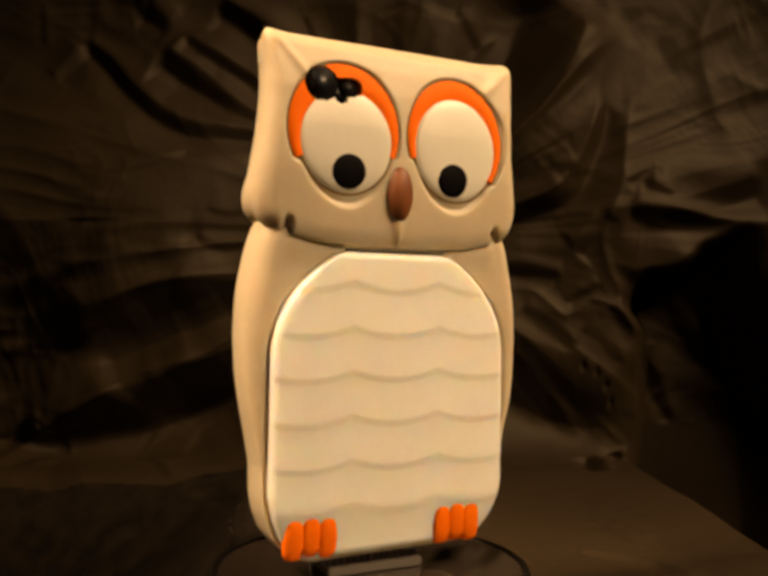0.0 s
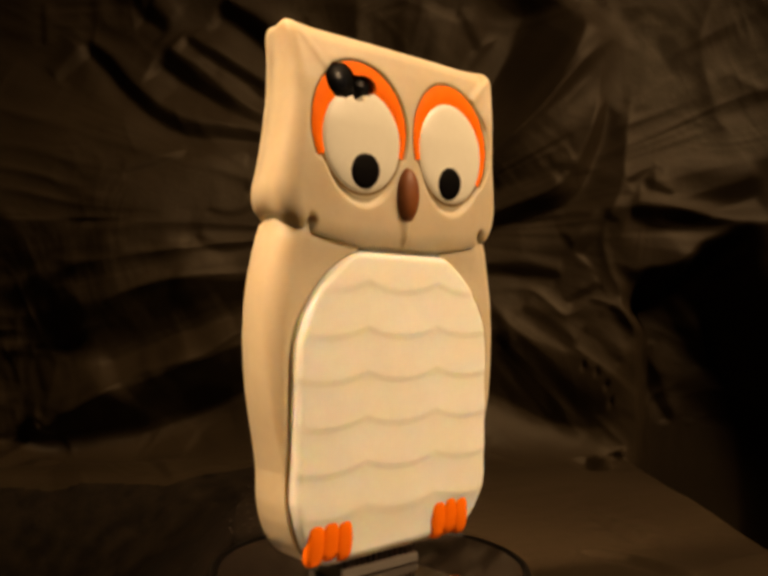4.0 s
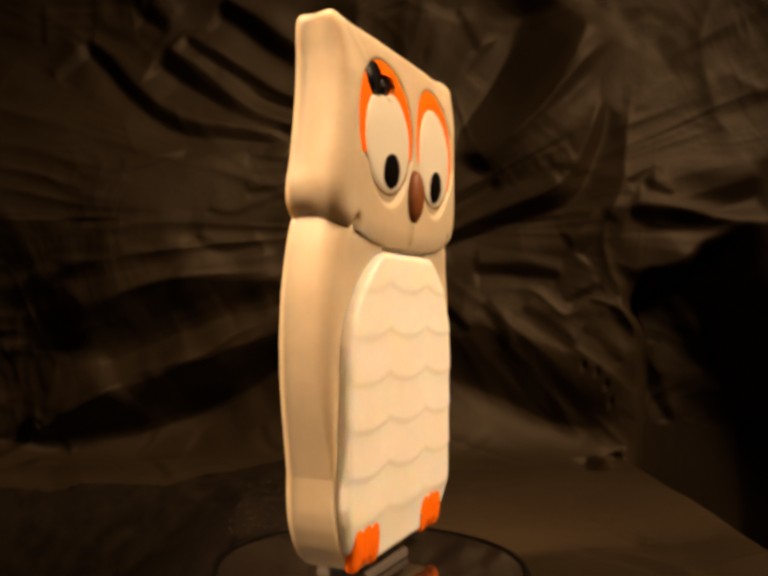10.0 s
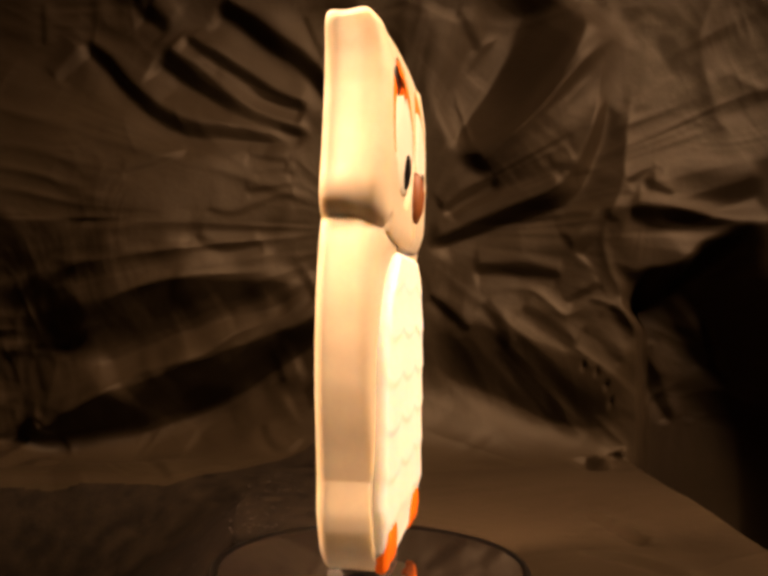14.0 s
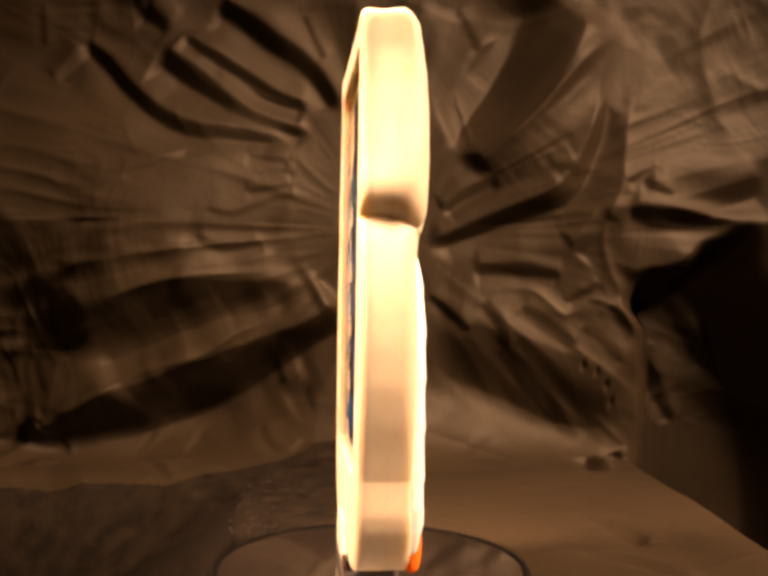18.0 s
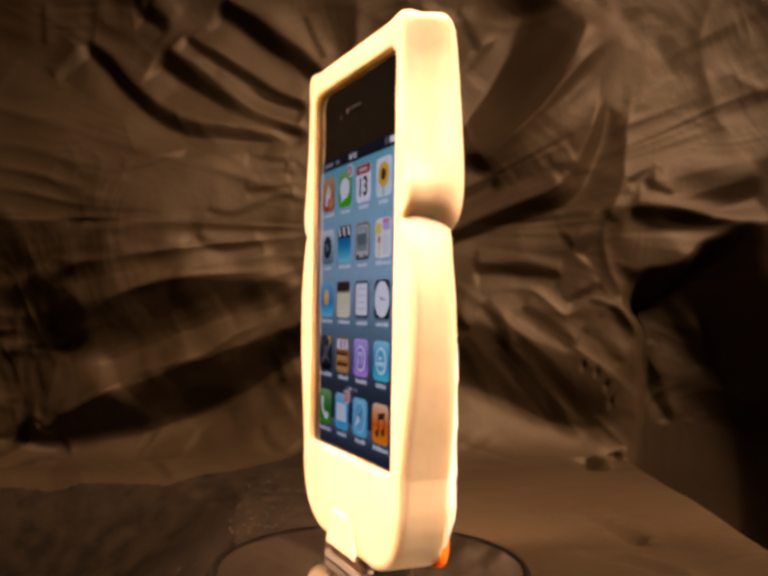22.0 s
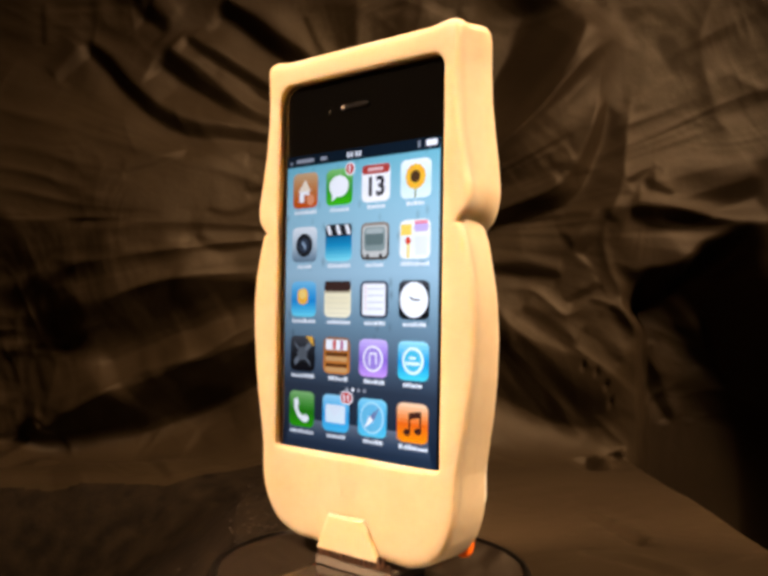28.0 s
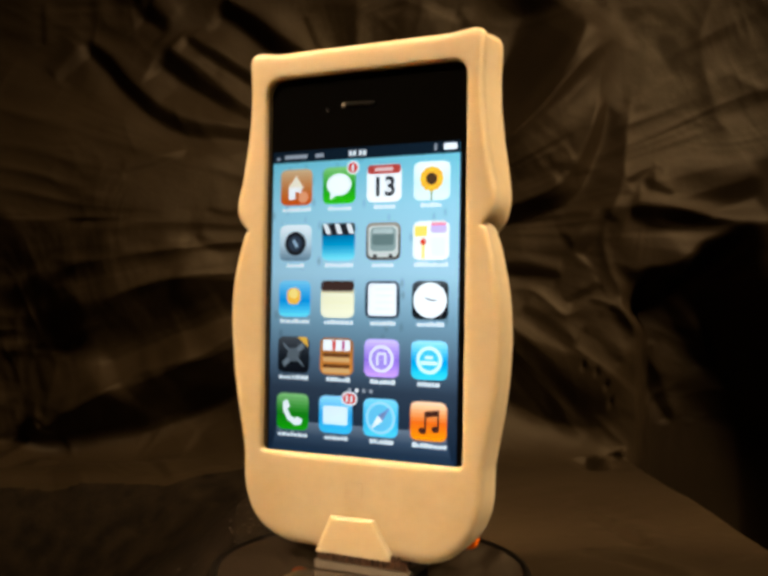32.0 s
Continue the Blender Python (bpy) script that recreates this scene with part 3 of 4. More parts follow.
PROFILE_HEAD = ([11, 17.4, 18.4, 20, 22, 25, 30, 38, 46, 52, 57, 59.6, 60.6, 61.2, 61.5], [30.0, 30.1, 31.6, 33.0, 33.9, 34.3, 33.6, 32.2, 31.3, 31.2, 31.6, 31.8, 31.5, 30.9, 29.6])
PROFILE_BODY = ([-57.5, -57.2, -56.6, -55.5, -53.6, -51, -47.5, -44, -36.6, -36.2, -31, -25, -17, -8, 0, 5, 12, 18, 20], [17.6, 19.0, 21.3, 23.7, 26.2, 28.6, 30.2, 30.8, 31.0, 31.15, 32.1, 33.4, 34.7, 35.3, 35.0, 34.4, 32.9, 30.9, 30.2])


def rounded(knots, lo, hi, sigma, step=0.1):
    """The profile between its knots, rounded off over about sigma mm, inside lo..hi."""
    z = np.arange(lo - 8, hi + 8, step)
    k = np.exp(-0.5 * (np.arange(-40, 41) * step / sigma) ** 2)
    zc = np.clip(z, lo, hi)
    v = np.interp(zc, *knots)
    v = np.where(z < lo, 2 * np.interp(lo, *knots) - np.interp(2 * lo - z, *knots), v)
    v = np.where(z > hi, 2 * np.interp(hi, *knots) - np.interp(2 * hi - z, *knots), v)
    return z, np.convolve(v, k / k.sum(), mode="same")


HEAD_MID = rounded(PROFILE_HEAD, 17.5, 59.0, 1.1)
BODY_HIGH = rounded(PROFILE_BODY, -36.3, 20.0, 1.6)
BODY_LOW = rounded(PROFILE_BODY, -57.5, -36.5, 0.7)


def head_width(z):
    return np.where((z > 17.5) & (z < 59.0), np.interp(z, *HEAD_MID), np.interp(z, *PROFILE_HEAD))


def body_width(z):
    return np.where(z > -36.4, np.interp(z, *BODY_HIGH), np.interp(z, *BODY_LOW))


zs = np.concatenate([np.linspace(17.4, 19, 7, endpoint=False), np.linspace(19, 57, 96, endpoint=False), np.linspace(57, 61.5, 18)])
H = sections(zs, head_width, head_front, shrink=lambda z: 3.4 * (1 - math.sqrt(max(0.0, 1 - max(0.0, (z - 57.5) / 4.0) ** 2))), nside=18, radius=lambda z: np.interp(z, [17, 22, 30, 45, 54, 60], [4.4, 5.0, 4.8, 3.8, 2.4, 1.6]))
H[..., 1] += np.where(H[..., 1] < -2.5, head_relief(H[..., 0], H[..., 2]), 0.0)
# rounded brow: the front falls back towards the top
top = np.clip((H[..., 2] - 57.3) / 4.2, 0, 1)
fall = 1 - np.sqrt(1 - top ** 2)
H[..., 1] = np.where(H[..., 1] < 0, H[..., 1] * (1 - 0.55 * fall), H[..., 1])
# chin hangs lower at the front than at the back
fwd = smooth01((-H[..., 1] + 1.5) / 6.0)
outward = np.clip(np.abs(H[..., 0] - CX) / 28.0, 0, 1)
# the lower edge of the face rolls back to the body, and rises towards the cheeks
roll_in = np.clip((20.6 - H[..., 2]) / 3.2, 0, 1) ** 2
H[..., 1] = np.where(H[..., 1] < -2.5, H[..., 1] * (1 - 0.10 * roll_in), H[..., 1])
H[..., 2] -= 4.9 * fwd * np.clip((31 - H[..., 2]) / 13.6, 0, 1) ** 1.2 * (1 - 0.62 * outward ** 3)
# the sides draw in towards the back, and the top sits a little lower there
H[..., 0] -= np.sign(H[..., 0] - CX) * 1.3 * smooth01((H[..., 1] + 2.5) / 6.5) * smooth01((H[..., 2] - 19) / 12) * smooth01((np.abs(H[..., 0] - CX) - 20) / 8)
H[..., 2] -= 0.9 * np.clip((H[..., 2] - 53) / 8.5, 0, 1)
ears = np.clip((np.abs(H[..., 0] - CX) - 22) / 9, 0, 1) ** 2 * np.clip((H[..., 2] - 50) / 11, 0, 1)
H[..., 2] += 0.9 * ears
# one side of the case stands a little prouder at the front
proud = smooth01((H[..., 0] - CX - 23) / 7) * smooth01((1.0 - H[..., 1]) / 5)
H[..., 0] += (0.5 + 0.9 * smooth01((H[..., 2] - 28) / 22)) * proud
H[..., 1] -= 0.5 * smooth01((H[..., 0] - CX - 28.5) / 2.5) * proud * smooth01((H[..., 2] - 34) / 18)
# underside of the head, turned in towards the neck
under = H[0].copy()
under[:, 0] = CX + (under[:, 0] - CX) * 0.90
under[:, 1] = np.where(under[:, 1] < 0, under[:, 1] * 0.88, under[:, 1])
under[:, 2] += 0.3
H = np.concatenate([under[None], H])
nr, nc = H.shape[:2]
bm = bmesh.new()
vs = [bm.verts.new(place(*p)) for p in H.reshape(-1, 3)]
for q in grid_faces(nr, nc):
    bm.faces.new([vs[k] for k in q])
bm.faces.new([vs[(nr - 1) * nc + k] for k in range(nc)])
# the camera cut-out goes through the front
gone = []
for fc in bm.faces:
    c = fc.calc_center_median()
    if c.y < -0.003 and camera_hole(c.x / MM, c.z / MM - Z0) < 0:
        gone.append(fc)
bmesh.ops.delete(bm, geom=gone, context="FACES")
edge = [e for e in bm.edges if e.is_boundary and all(v.co.y < -0.003 and abs(camera_hole(v.co.x / MM, v.co.z / MM - Z0)) < 1.2 for v in e.verts)]
for v in {v for e in edge for v in e.verts}:
    for _ in range(3):
        x, z = v.co.x / MM, v.co.z / MM - Z0
        d = camera_hole(x, z)
        gx = (camera_hole(x + 0.05, z) - d) / 0.05
        gz = (camera_hole(x, z + 0.05) - d) / 0.05
        g2 = max(0.2, gx * gx + gz * gz)
        v.co.x -= d * gx / g2 * MM
        v.co.z -= d * gz / g2 * MM
ret = bmesh.ops.extrude_edge_only(bm, edges=edge)
for v in [g for g in ret["geom"] if isinstance(g, bmesh.types.BMVert)]:
    v.co.y += 2.6 * MM
for fc in [g for g in ret["geom"] if isinstance(g, bmesh.types.BMFace)] + [fc for v in ret["geom"] if isinstance(v, bmesh.types.BMVert) for fc in v.link_faces]:
    fc.material_index = 1 if fc.calc_center_median().z / MM - Z0 > 47.6 else 2
bmesh.ops.recalc_face_normals(bm, faces=bm.faces)
head = part("head", bm, [M_SILICONE, M_ORANGE, M_EYE], case, "ivory owl head with pointed ear corners")


def low_side(x, z):
    """The case's lower edge hangs lower on one side (mm)."""
    return 1.5 * np.clip((30 - (x - CX)) / 60, 0, 1) * smooth01((-46.0 - z) / 9.0)


def belly_half(z):
    """Half width of the raised belly panel."""
    z = np.asarray(z, float)
    top = np.interp(z, [-14, -9, -4, 0, 4, 7, 9.5, 10.8, 11.4], [29.9, 29.6, 28.3, 26.3, 23.3, 20.2, 16.9, 14.6, 11.8])
    low = np.interp(z, [-56.0, -55.8, -55.2, -53.8, -51.3, -48, -43], [19.8, 20.8, 22.6, 24.8, 27.1, 28.7, 29.8])
    return np.minimum(top, low)


def body_relief(x, z):
    zz = np.clip(z, -56.0, 11.4)
    d = np.maximum(np.abs(x - CX) - belly_half(zz), np.maximum(z - 11.4, -56.0 - z))
    return 1.0 * np.exp(-((d - 0.40) / 0.45) ** 2) * smooth01((z + 55.0) / 4.0)


zs = np.concatenate([np.linspace(-57.5, -52, 22, endpoint=False), np.linspace(-52, 19.5, 230)])
B = sections(zs, body_width, body_front, radius=lambda z: np.interp(z, [-44, -32, -14, 4], [1.0, 1.7, 3.8, 4.8]))
B[..., 1] += np.where(B[..., 1] < -2.5, body_relief(B[..., 0], B[..., 2]), 0.0)
low = np.clip((-54.5 - B[..., 2]) / 3.0, 0, 1)
fall = 1 - np.sqrt(1 - low ** 2)
B[..., 1] = np.where(B[..., 1] < 0, B[..., 1] * (1 - 0.35 * fall), B[..., 1])
B[..., 0] += 0.95 * smooth01((B[..., 0] - CX - 23) / 7) * smooth01((1.0 - B[..., 1]) / 4) * smooth01((B[..., 2] + 34) / 12)
B[..., 0] -= 0.8 * smooth01((B[..., 0] - CX - 24) / 7) * smooth01((B[..., 1] - 0.5) / 3) * smooth01((6 - B[..., 2]) / 22)
B[..., 2] -= low_side(B[..., 0], B[..., 2])
nr, nc = B.shape[:2]
faces = grid_faces(nr, nc)
faces.append(tuple(range(nc))[::-1])
body = mesh_object("body", [place(*p) for p in B.reshape(-1, 3)], faces, M_SILICONE, case, "ivory body with rounded wings")


def outline_loop():
    """The case's outline seen from behind, from the bottom up one side and down the other."""
    right = [(body_width(z), z) for z in np.linspace(-57.5, 17.0, 160)] + [(head_width(z) - 1.3 * smooth01((z - 19) / 12), z + 0.9 * max(0, (z - 50) / 11) - 0.9 * max(0, (z - 53) / 8.5)) for z in np.linspace(17.4, 61.5, 120)]
    right = [(x, -57.5) for x in np.linspace(0.0, float(body_width(-57.5)), 60, endpoint=False)] + right
    tip = right[-1]
    right += [(tip[0] * (1 - k / 60), tip[1] - 0.7 * smooth01(k / 14)) for k in range(1, 61)]
    right = np.array(right)
    return np.concatenate([right, [(-w, z) for w, z in right[::-1]]])


def polar_loop(points, mid, angles):
    d = points - np.array(mid)
    a = np.unwrap(np.arctan2(d[:, 1], d[:, 0]))
    r = np.hypot(d[:, 0], d[:, 1])
    o = np.argsort(a % (2 * math.pi))
    aa, rr = (a % (2 * math.pi))[o], r[o]
    aa = np.concatenate([aa - 2 * math.pi, aa, aa + 2 * math.pi])
    rr = np.concatenate([rr, rr, rr])
    rad = np.interp(angles, aa, rr)
    return np.stack([mid[0] + rad * np.cos(angles), mid[1] + rad * np.sin(angles)], 1)


def rounded_rect(hx, hz, r, mid=(0, 0), n=24):
    pts = []
    for k, (sx, sz) in enumerate(((1, 1), (-1, 1), (-1, -1), (1, -1))):
        for a in np.linspace(0, math.pi / 2, n):
            t = a + k * math.pi / 2
            pts.append((mid[0] + sx * (hx - r) + r * math.cos(t), mid[1] + sz * (hz - r) + r * math.sin(t)))
    out = []
    for a, b in zip(pts, pts[1:] + pts[:1]):
        steps = max(1, int(math.hypot(a[0] - b[0], a[1] - b[1]) / 0.8))
        out += [(a[0] + (b[0] - a[0]) * k / steps, a[1] + (b[1] - a[1]) * k / steps) for k in range(steps)]
    return np.array(out)


mid = (0.0, 9.6)
angles = np.linspace(0, 2 * math.pi, 480, endpoint=False)
outer = polar_loop(outline_loop(), mid, angles)
OPEN = 0.6
opening = rounded_rect(26.1, 45.5, 3.8, (OPEN, 9.2))
tight = rounded_rect(26.1, 45.5, 1.3, (OPEN, 9.2))
opening = np.concatenate([opening[opening[:, 1] >= 9.2], tight[tight[:, 1] < 9.2]])
inner = polar_loop(opening, mid, angles)
rings = []
for t, y in ((0.03, 0.8), (0.012, 3.2), (0.0, 4.5), (0.002, 5.2), (0.02, 5.85), (0.065, 6.35), (0.14, 6.6), (0.28, 6.7), (0.5, 6.72), (0.75, 6.72), (0.93, 6.7)):
    rings.append(np.column_stack([outer + (inner - outer) * t, np.full(480, y)]))
towards = inner - np.array(mid)
towards /= np.linalg.norm(towards, axis=1)[:, None]
rings.append(np.column_stack([inner + 0.12 * towards, np.full(480, 6.6)]))
rings.append(np.column_stack([inner, np.full(480, 6.25)]))
rings.append(np.column_stack([inner, np.full(480, 4.4)]))
R = np.array(rings)
# the lower half is a little narrower on one side at the back
R[..., 0] += 0.8 * smooth01((-R[..., 0] - 24) / 7) * smooth01((6 - R[..., 1]) / 22)
R[..., 1] -= low_side(CX - R[..., 0], R[..., 1])
verts = [place(CX - a, y, z) for a, z, y in R.reshape(-1, 3)]
back = mesh_object("back_frame", verts, grid_faces(len(rings), 480, closed=True), M_SILICONE, case, "ivory frame round the phone's display")

# belly panel with scalloped feather rows
ROWS = (4.1, -6.3, -16.2, -26.2, -36.2, -45.9)


def scallop(x):
    u = ((x - CX - 10.9) / 21.8) % 1.0
    return 1.5 - 2.5 * 4 * u * (1 - u) * 0.9


def belly_front(x, z):
    """Each feather row swells towards its lower edge, which steps back to the row under it."""
    s = scallop(x)
    edges = [11.4 + 4] + [e + s for e in ROWS] + [-58.0]
    y = np.full(np.shape(x), 8.1)
    for hi, lo in zip(edges[:-1], edges[1:]):
        t = np.clip((hi - z) / (hi - lo), 0, 1)
        inside = (z <= hi) & (z > lo)
        y = np.where(inside, 8.15 + 0.26 * t ** 2.0 + 0.26 * (1 - smooth01(t / 0.20)), y)
    u = np.clip(np.abs(x - CX) / 30, 0, 1)
    return y - 0.25 * u ** 3 - 1.0 * smooth01((-45.0 - z) / 10.0)


zb = np.linspace(-56.0, 11.4, 340)
ts = np.linspace(-1, 1, 150)
P = []
for z in zb:
    hw = float(belly_half(z))
    x = CX + hw * ts
    edge_d = np.minimum(hw * (1 - np.abs(ts)), min(z + 56.0, 11.4 - z) + 0.0)
    drop = 1.5 * (1 - np.sqrt(np.clip(1 - (1 - np.clip(edge_d / 1.7, 0, 1)) ** 2, 0, 1)))
    y = -(belly_front(x, np.full_like(x, z)) - drop)
    row = np.column_stack([x, y, np.full_like(x, z)])
    P.append(np.concatenate([[[x[0], -4.6, z]], row, [[x[-1], -4.6, z]]]))
P = np.array(P)
bot, tp = P[0].copy(), P[-1].copy()
bot[:, 1] = -4.6
tp[:, 1] = -4.6
P = np.concatenate([bot[None], P, tp[None]])
P[..., 2] -= low_side(P[..., 0], P[..., 2])
belly = mesh_object("belly_panel", [place(*p) for p in P.reshape(-1, 3)], grid_faces(P.shape[0], P.shape[1]), M_BELLY, case, "raised white belly panel with scalloped feather rows")


def pad(name, mat, parent, mid, half, base, rise, label="", rings=14, n=72, keep=None, skirt=0.8):
    """An elliptical cushion lying on the face; base gives the face, rise its swelling from rim to middle."""
    verts, faces = [], []
    prof = [(1.0, -skirt)] + [(1 - (k / rings) ** 1.0, None) for k in range(rings)]
    for q, off in prof:
        for k in range(n):
            a = 2 * math.pi * k / n
            x, z = mid[0] + half[0] * q * math.cos(a), mid[1] + half[1] * q * math.sin(a)
            lift = off if off is not None else rise(q)
            verts.append(place(x, float(base(x, z)) - lift, z))
    faces = grid_faces(len(prof), n, closed=True)
    verts.append(place(mid[0], float(base(*mid)) - rise(0), mid[1]))
    last = (len(prof) - 1) * n
    faces += [(last + k, last + (k + 1) % n, len(verts) - 1) for k in range(n)]
    return mesh_object(name, verts, faces, mat, parent, label)


def face_plane(x, z):
    return -head_front(np.float64(x), np.float64(z))


def lid(mat, parent, eye):
    """The orange crescent over an eye, lying in the socket."""
    oc, oh, ic, ih, ends = eye
    verts, n, m = [], 90, 8
    a0 = math.pi - math.asin((ends[0] - oc[1]) / (oh[1] - 0.7))
    a1 = math.asin((ends[1] - oc[1]) / (oh[1] - 0.7))
    for k in range(n):
        a = a1 + (a0 - a1) * k / (n - 1)
        ca, sa = math.cos(a), math.sin(a)
        po = (oc[0] + (oh[0] - 0.75) * ca, oc[1] + (oh[1] - 0.75) * sa)
        # inner end: along the ray to the middle of the inner eye, just under its rim
        dx, dz = po[0] - ic[0], po[1] - ic[1]
        q = math.hypot(dx / (ih[0] - 0.4), dz / (ih[1] - 0.4))
        pi_ = (ic[0] + dx / q, ic[1] + dz / q) if q > 1 else po
        for j in range(m):
            t = j / (m - 1)
            x, z = po[0] + (pi_[0] - po[0]) * t, po[1] + (pi_[1] - po[1]) * t
            y = float(face_plane(x, z)) + 0.72 - 0.5 * math.sin(math.pi * min(1, t * 1.0 + 0.08)) ** 0.6
            verts.append((x, y, z))
    bm = bmesh.new()
    vs = [bm.verts.new(place(*p)) for p in verts]
    for q in grid_faces(n, m):
        c = [verts[k] for k in q]
        if camera_hole(sum(p[0] for p in c) / 4, sum(p[2] for p in c) / 4) > -0.1:
            bm.faces.new([vs[k] for k in q])
    for v in [v for v in bm.verts if not v.link_faces]:
        bm.verts.remove(v)
    for v in bm.verts:
        x, z = v.co.x / MM, v.co.z / MM - Z0
        d = float(camera_hole(x, z))
        if d < 0.35 and v.is_boundary:
            gx = float(camera_hole(x + 0.05, z) - d) / 0.05
            gz = float(camera_hole(x, z + 0.05) - d) / 0.05
            v.co.x -= (d - 0.05) * gx * MM
            v.co.z -= (d - 0.05) * gz * MM
    return part("eyelid", bm, mat, parent, "orange crescent eyelid")


for eye, pc, pr in ((EYES[0], (-11.2, 29.4), (4.05, 3.9)), (EYES[1], (15.9, 29.4), (3.95, 3.9))):
    oc, oh, ic, ih, _ = eye
    bm = bmesh.new()
    socket = lambda x, z: face_plane(x, z) + 0.75
    lid(M_ORANGE, case, eye)
    rows_, n_ = 22, 96
    eye_rise = lambda q: 0.15 + 0.95 * math.sqrt(max(0.0, 1 - q ** 2.6))
    verts = []
    for i in range(rows_ + 1):
        q = 1 - i / rows_ * 0.999
        for k in range(n_):
            a = 2 * math.pi * k / n_
            verts.append((ic[0] + ih[0] * q * math.cos(a), 0, ic[1] + ih[1] * q * math.sin(a), q))
    bm = bmesh.new()
    pts = [place(x, float(socket(x, z)) - eye_rise(q), z) for x, _, z, q in verts]
    vs = [bm.verts.new(p) for p in pts]
    for qd in grid_faces(rows_ + 1, n_, closed=True):
        c = [verts[k] for k in qd]
        if camera_hole(sum(p[0] for p in c) / 4, sum(p[2] for p in c) / 4) > 0:
            bm.faces.new([vs[k] for k in qd])
    for v in [v for v in bm.verts if not v.link_faces]:
        bm.verts.remove(v)
    # flat brown strips stand in for the shade in the gap round the eye
    rim = bmesh.new()
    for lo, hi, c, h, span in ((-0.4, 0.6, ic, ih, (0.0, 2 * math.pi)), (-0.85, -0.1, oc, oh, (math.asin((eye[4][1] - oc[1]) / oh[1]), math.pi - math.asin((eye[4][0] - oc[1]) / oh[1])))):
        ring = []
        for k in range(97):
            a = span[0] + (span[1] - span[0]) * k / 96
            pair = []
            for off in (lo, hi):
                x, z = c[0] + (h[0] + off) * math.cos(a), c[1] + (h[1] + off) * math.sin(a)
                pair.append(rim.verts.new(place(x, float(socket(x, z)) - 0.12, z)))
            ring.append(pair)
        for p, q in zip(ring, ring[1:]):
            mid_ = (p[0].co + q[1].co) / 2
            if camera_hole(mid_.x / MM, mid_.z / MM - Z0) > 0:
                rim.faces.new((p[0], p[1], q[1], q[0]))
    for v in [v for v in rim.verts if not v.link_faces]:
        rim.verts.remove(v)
    part("eye_groove_shade", rim, M_GROOVE_SHADE, case, "thin olive-brown strip painting the shade in the groove round the eye")
    eyeball = part("eye", bm, M_EYE, case, "large white domed eye")
    pad("pupil", M_PUPIL, eyeball, pc, pr, lambda x, z, c=ic, h=ih: socket(x, z) - eye_rise(math.hypot((x - c[0]) / h[0], (z - c[1]) / h[1])), lambda q: 0.10 + 0.25 * math.sqrt(max(0, 1 - q * q)), "black round pupil", rings=8, n=48, skirt=0.3)

pad("beak", M_BEAK, case, (CX - 0.2, 25.0), (3.2, 6.5), face_plane, lambda q: 2.5 * math.sqrt(max(0.0, 1 - q ** 2.2)), "rust-brown oval beak", rings=16, n=48)

# feet: three toes each, gripping the lower edge
for fx, tilt in ((-18.3, 0.0), (18.9, 0.0)):
    bm = bmesh.new()
    bmesh.ops.create_cube(bm, size=1)
    for v in bm.verts:
        v.co = Vector(place(fx + v.co.x * 11.0, -6.4 + v.co.y * 2.6, -53.2 + v.co.z * 7.0))
    bmesh.ops.bevel(bm, geom=bm.edges[:], offset=0.0012, segments=3, affect="EDGES")
    foot = part("foot", bm, M_ORANGE, case, "orange three-toed foot")
    for k in (-1, 0, 1):
        bm = bmesh.new()
        bmesh.ops.create_uvsphere(bm, u_segments=20, v_segments=16, radius=1.0)
        for v in bm.verts:
            c = v.co
            long, wide, deep = (math.copysign(abs(k_) ** e, k_) for k_, e in ((c.z, 0.45), (c.x, 0.75), (c.y, 0.7)))
            v.co = Vector(place(fx + k * 3.92 + wide * 2.42 * (1 - 0.08 * max(0.0, long)), -6.75 + deep * 1.55 + 0.55 * max(0.0, -long), -52.4 + (0.5 if k == 0 else 0.0) + long * 4.8))
        part("toe", bm, M_ORANGE, foot)

# raised tab and button mark on the back, over the connector opening
bm = bmesh.new()
tab = [(7.0, -50.5), (-3.4, -50.2), (-8.6, -58.6), (10.8, -58.6)]
rings_ = []
for grow, y in ((0.5, 6.5), (0.35, 7.05), (0.0, 7.5), (-0.4, 7.6)):
    rings_.append([bm.verts.new(place(x + grow * (1 if x > 1.5 else -1), y, z + (grow if z > -54 else 0.0))) for x, z in tab])
for a, c in zip(rings_, rings_[1:]):
    for k in range(4):
        bm.faces.new((a[k], c[k], c[(k + 1) % 4], a[(k + 1) % 4]))
bm.faces.new(rings_[-1])
bmesh.ops.recalc_face_normals(bm, faces=bm.faces)
part("connector_tab", bm, M_SILICONE, case, "raised flap over the connector opening", smooth=False)
loop = rounded_rect(2.1, 2.0, 0.5)
bm = bmesh.new()
ring = []
for off, y in ((0.22, 6.66), (0.12, 6.80), (-0.12, 6.80), (-0.22, 6.66)):
    ring.append([bm.verts.new(place(1.6 + x * (1 + off / 2.1), y, -44.0 + z * (1 + off / 2.0))) for x, z in loop])
for a, b in zip(ring, ring[1:]):
    for k in range(len(loop)):
        bm.faces.new((a[k], a[(k + 1) % len(loop)], b[(k + 1) % len(loop)], b[k]))
bmesh.ops.recalc_face_normals(bm, faces=bm.faces)
part("button_mark", bm, M_SILICONE, case, "embossed square over the home button")

# ---------------------------------------------------------------- phone

phone = tagged(new("smartphone"), "black glass smartphone with lit home screen, inside the owl case", "phone")
SX = 1.5            # middle of the display, mm
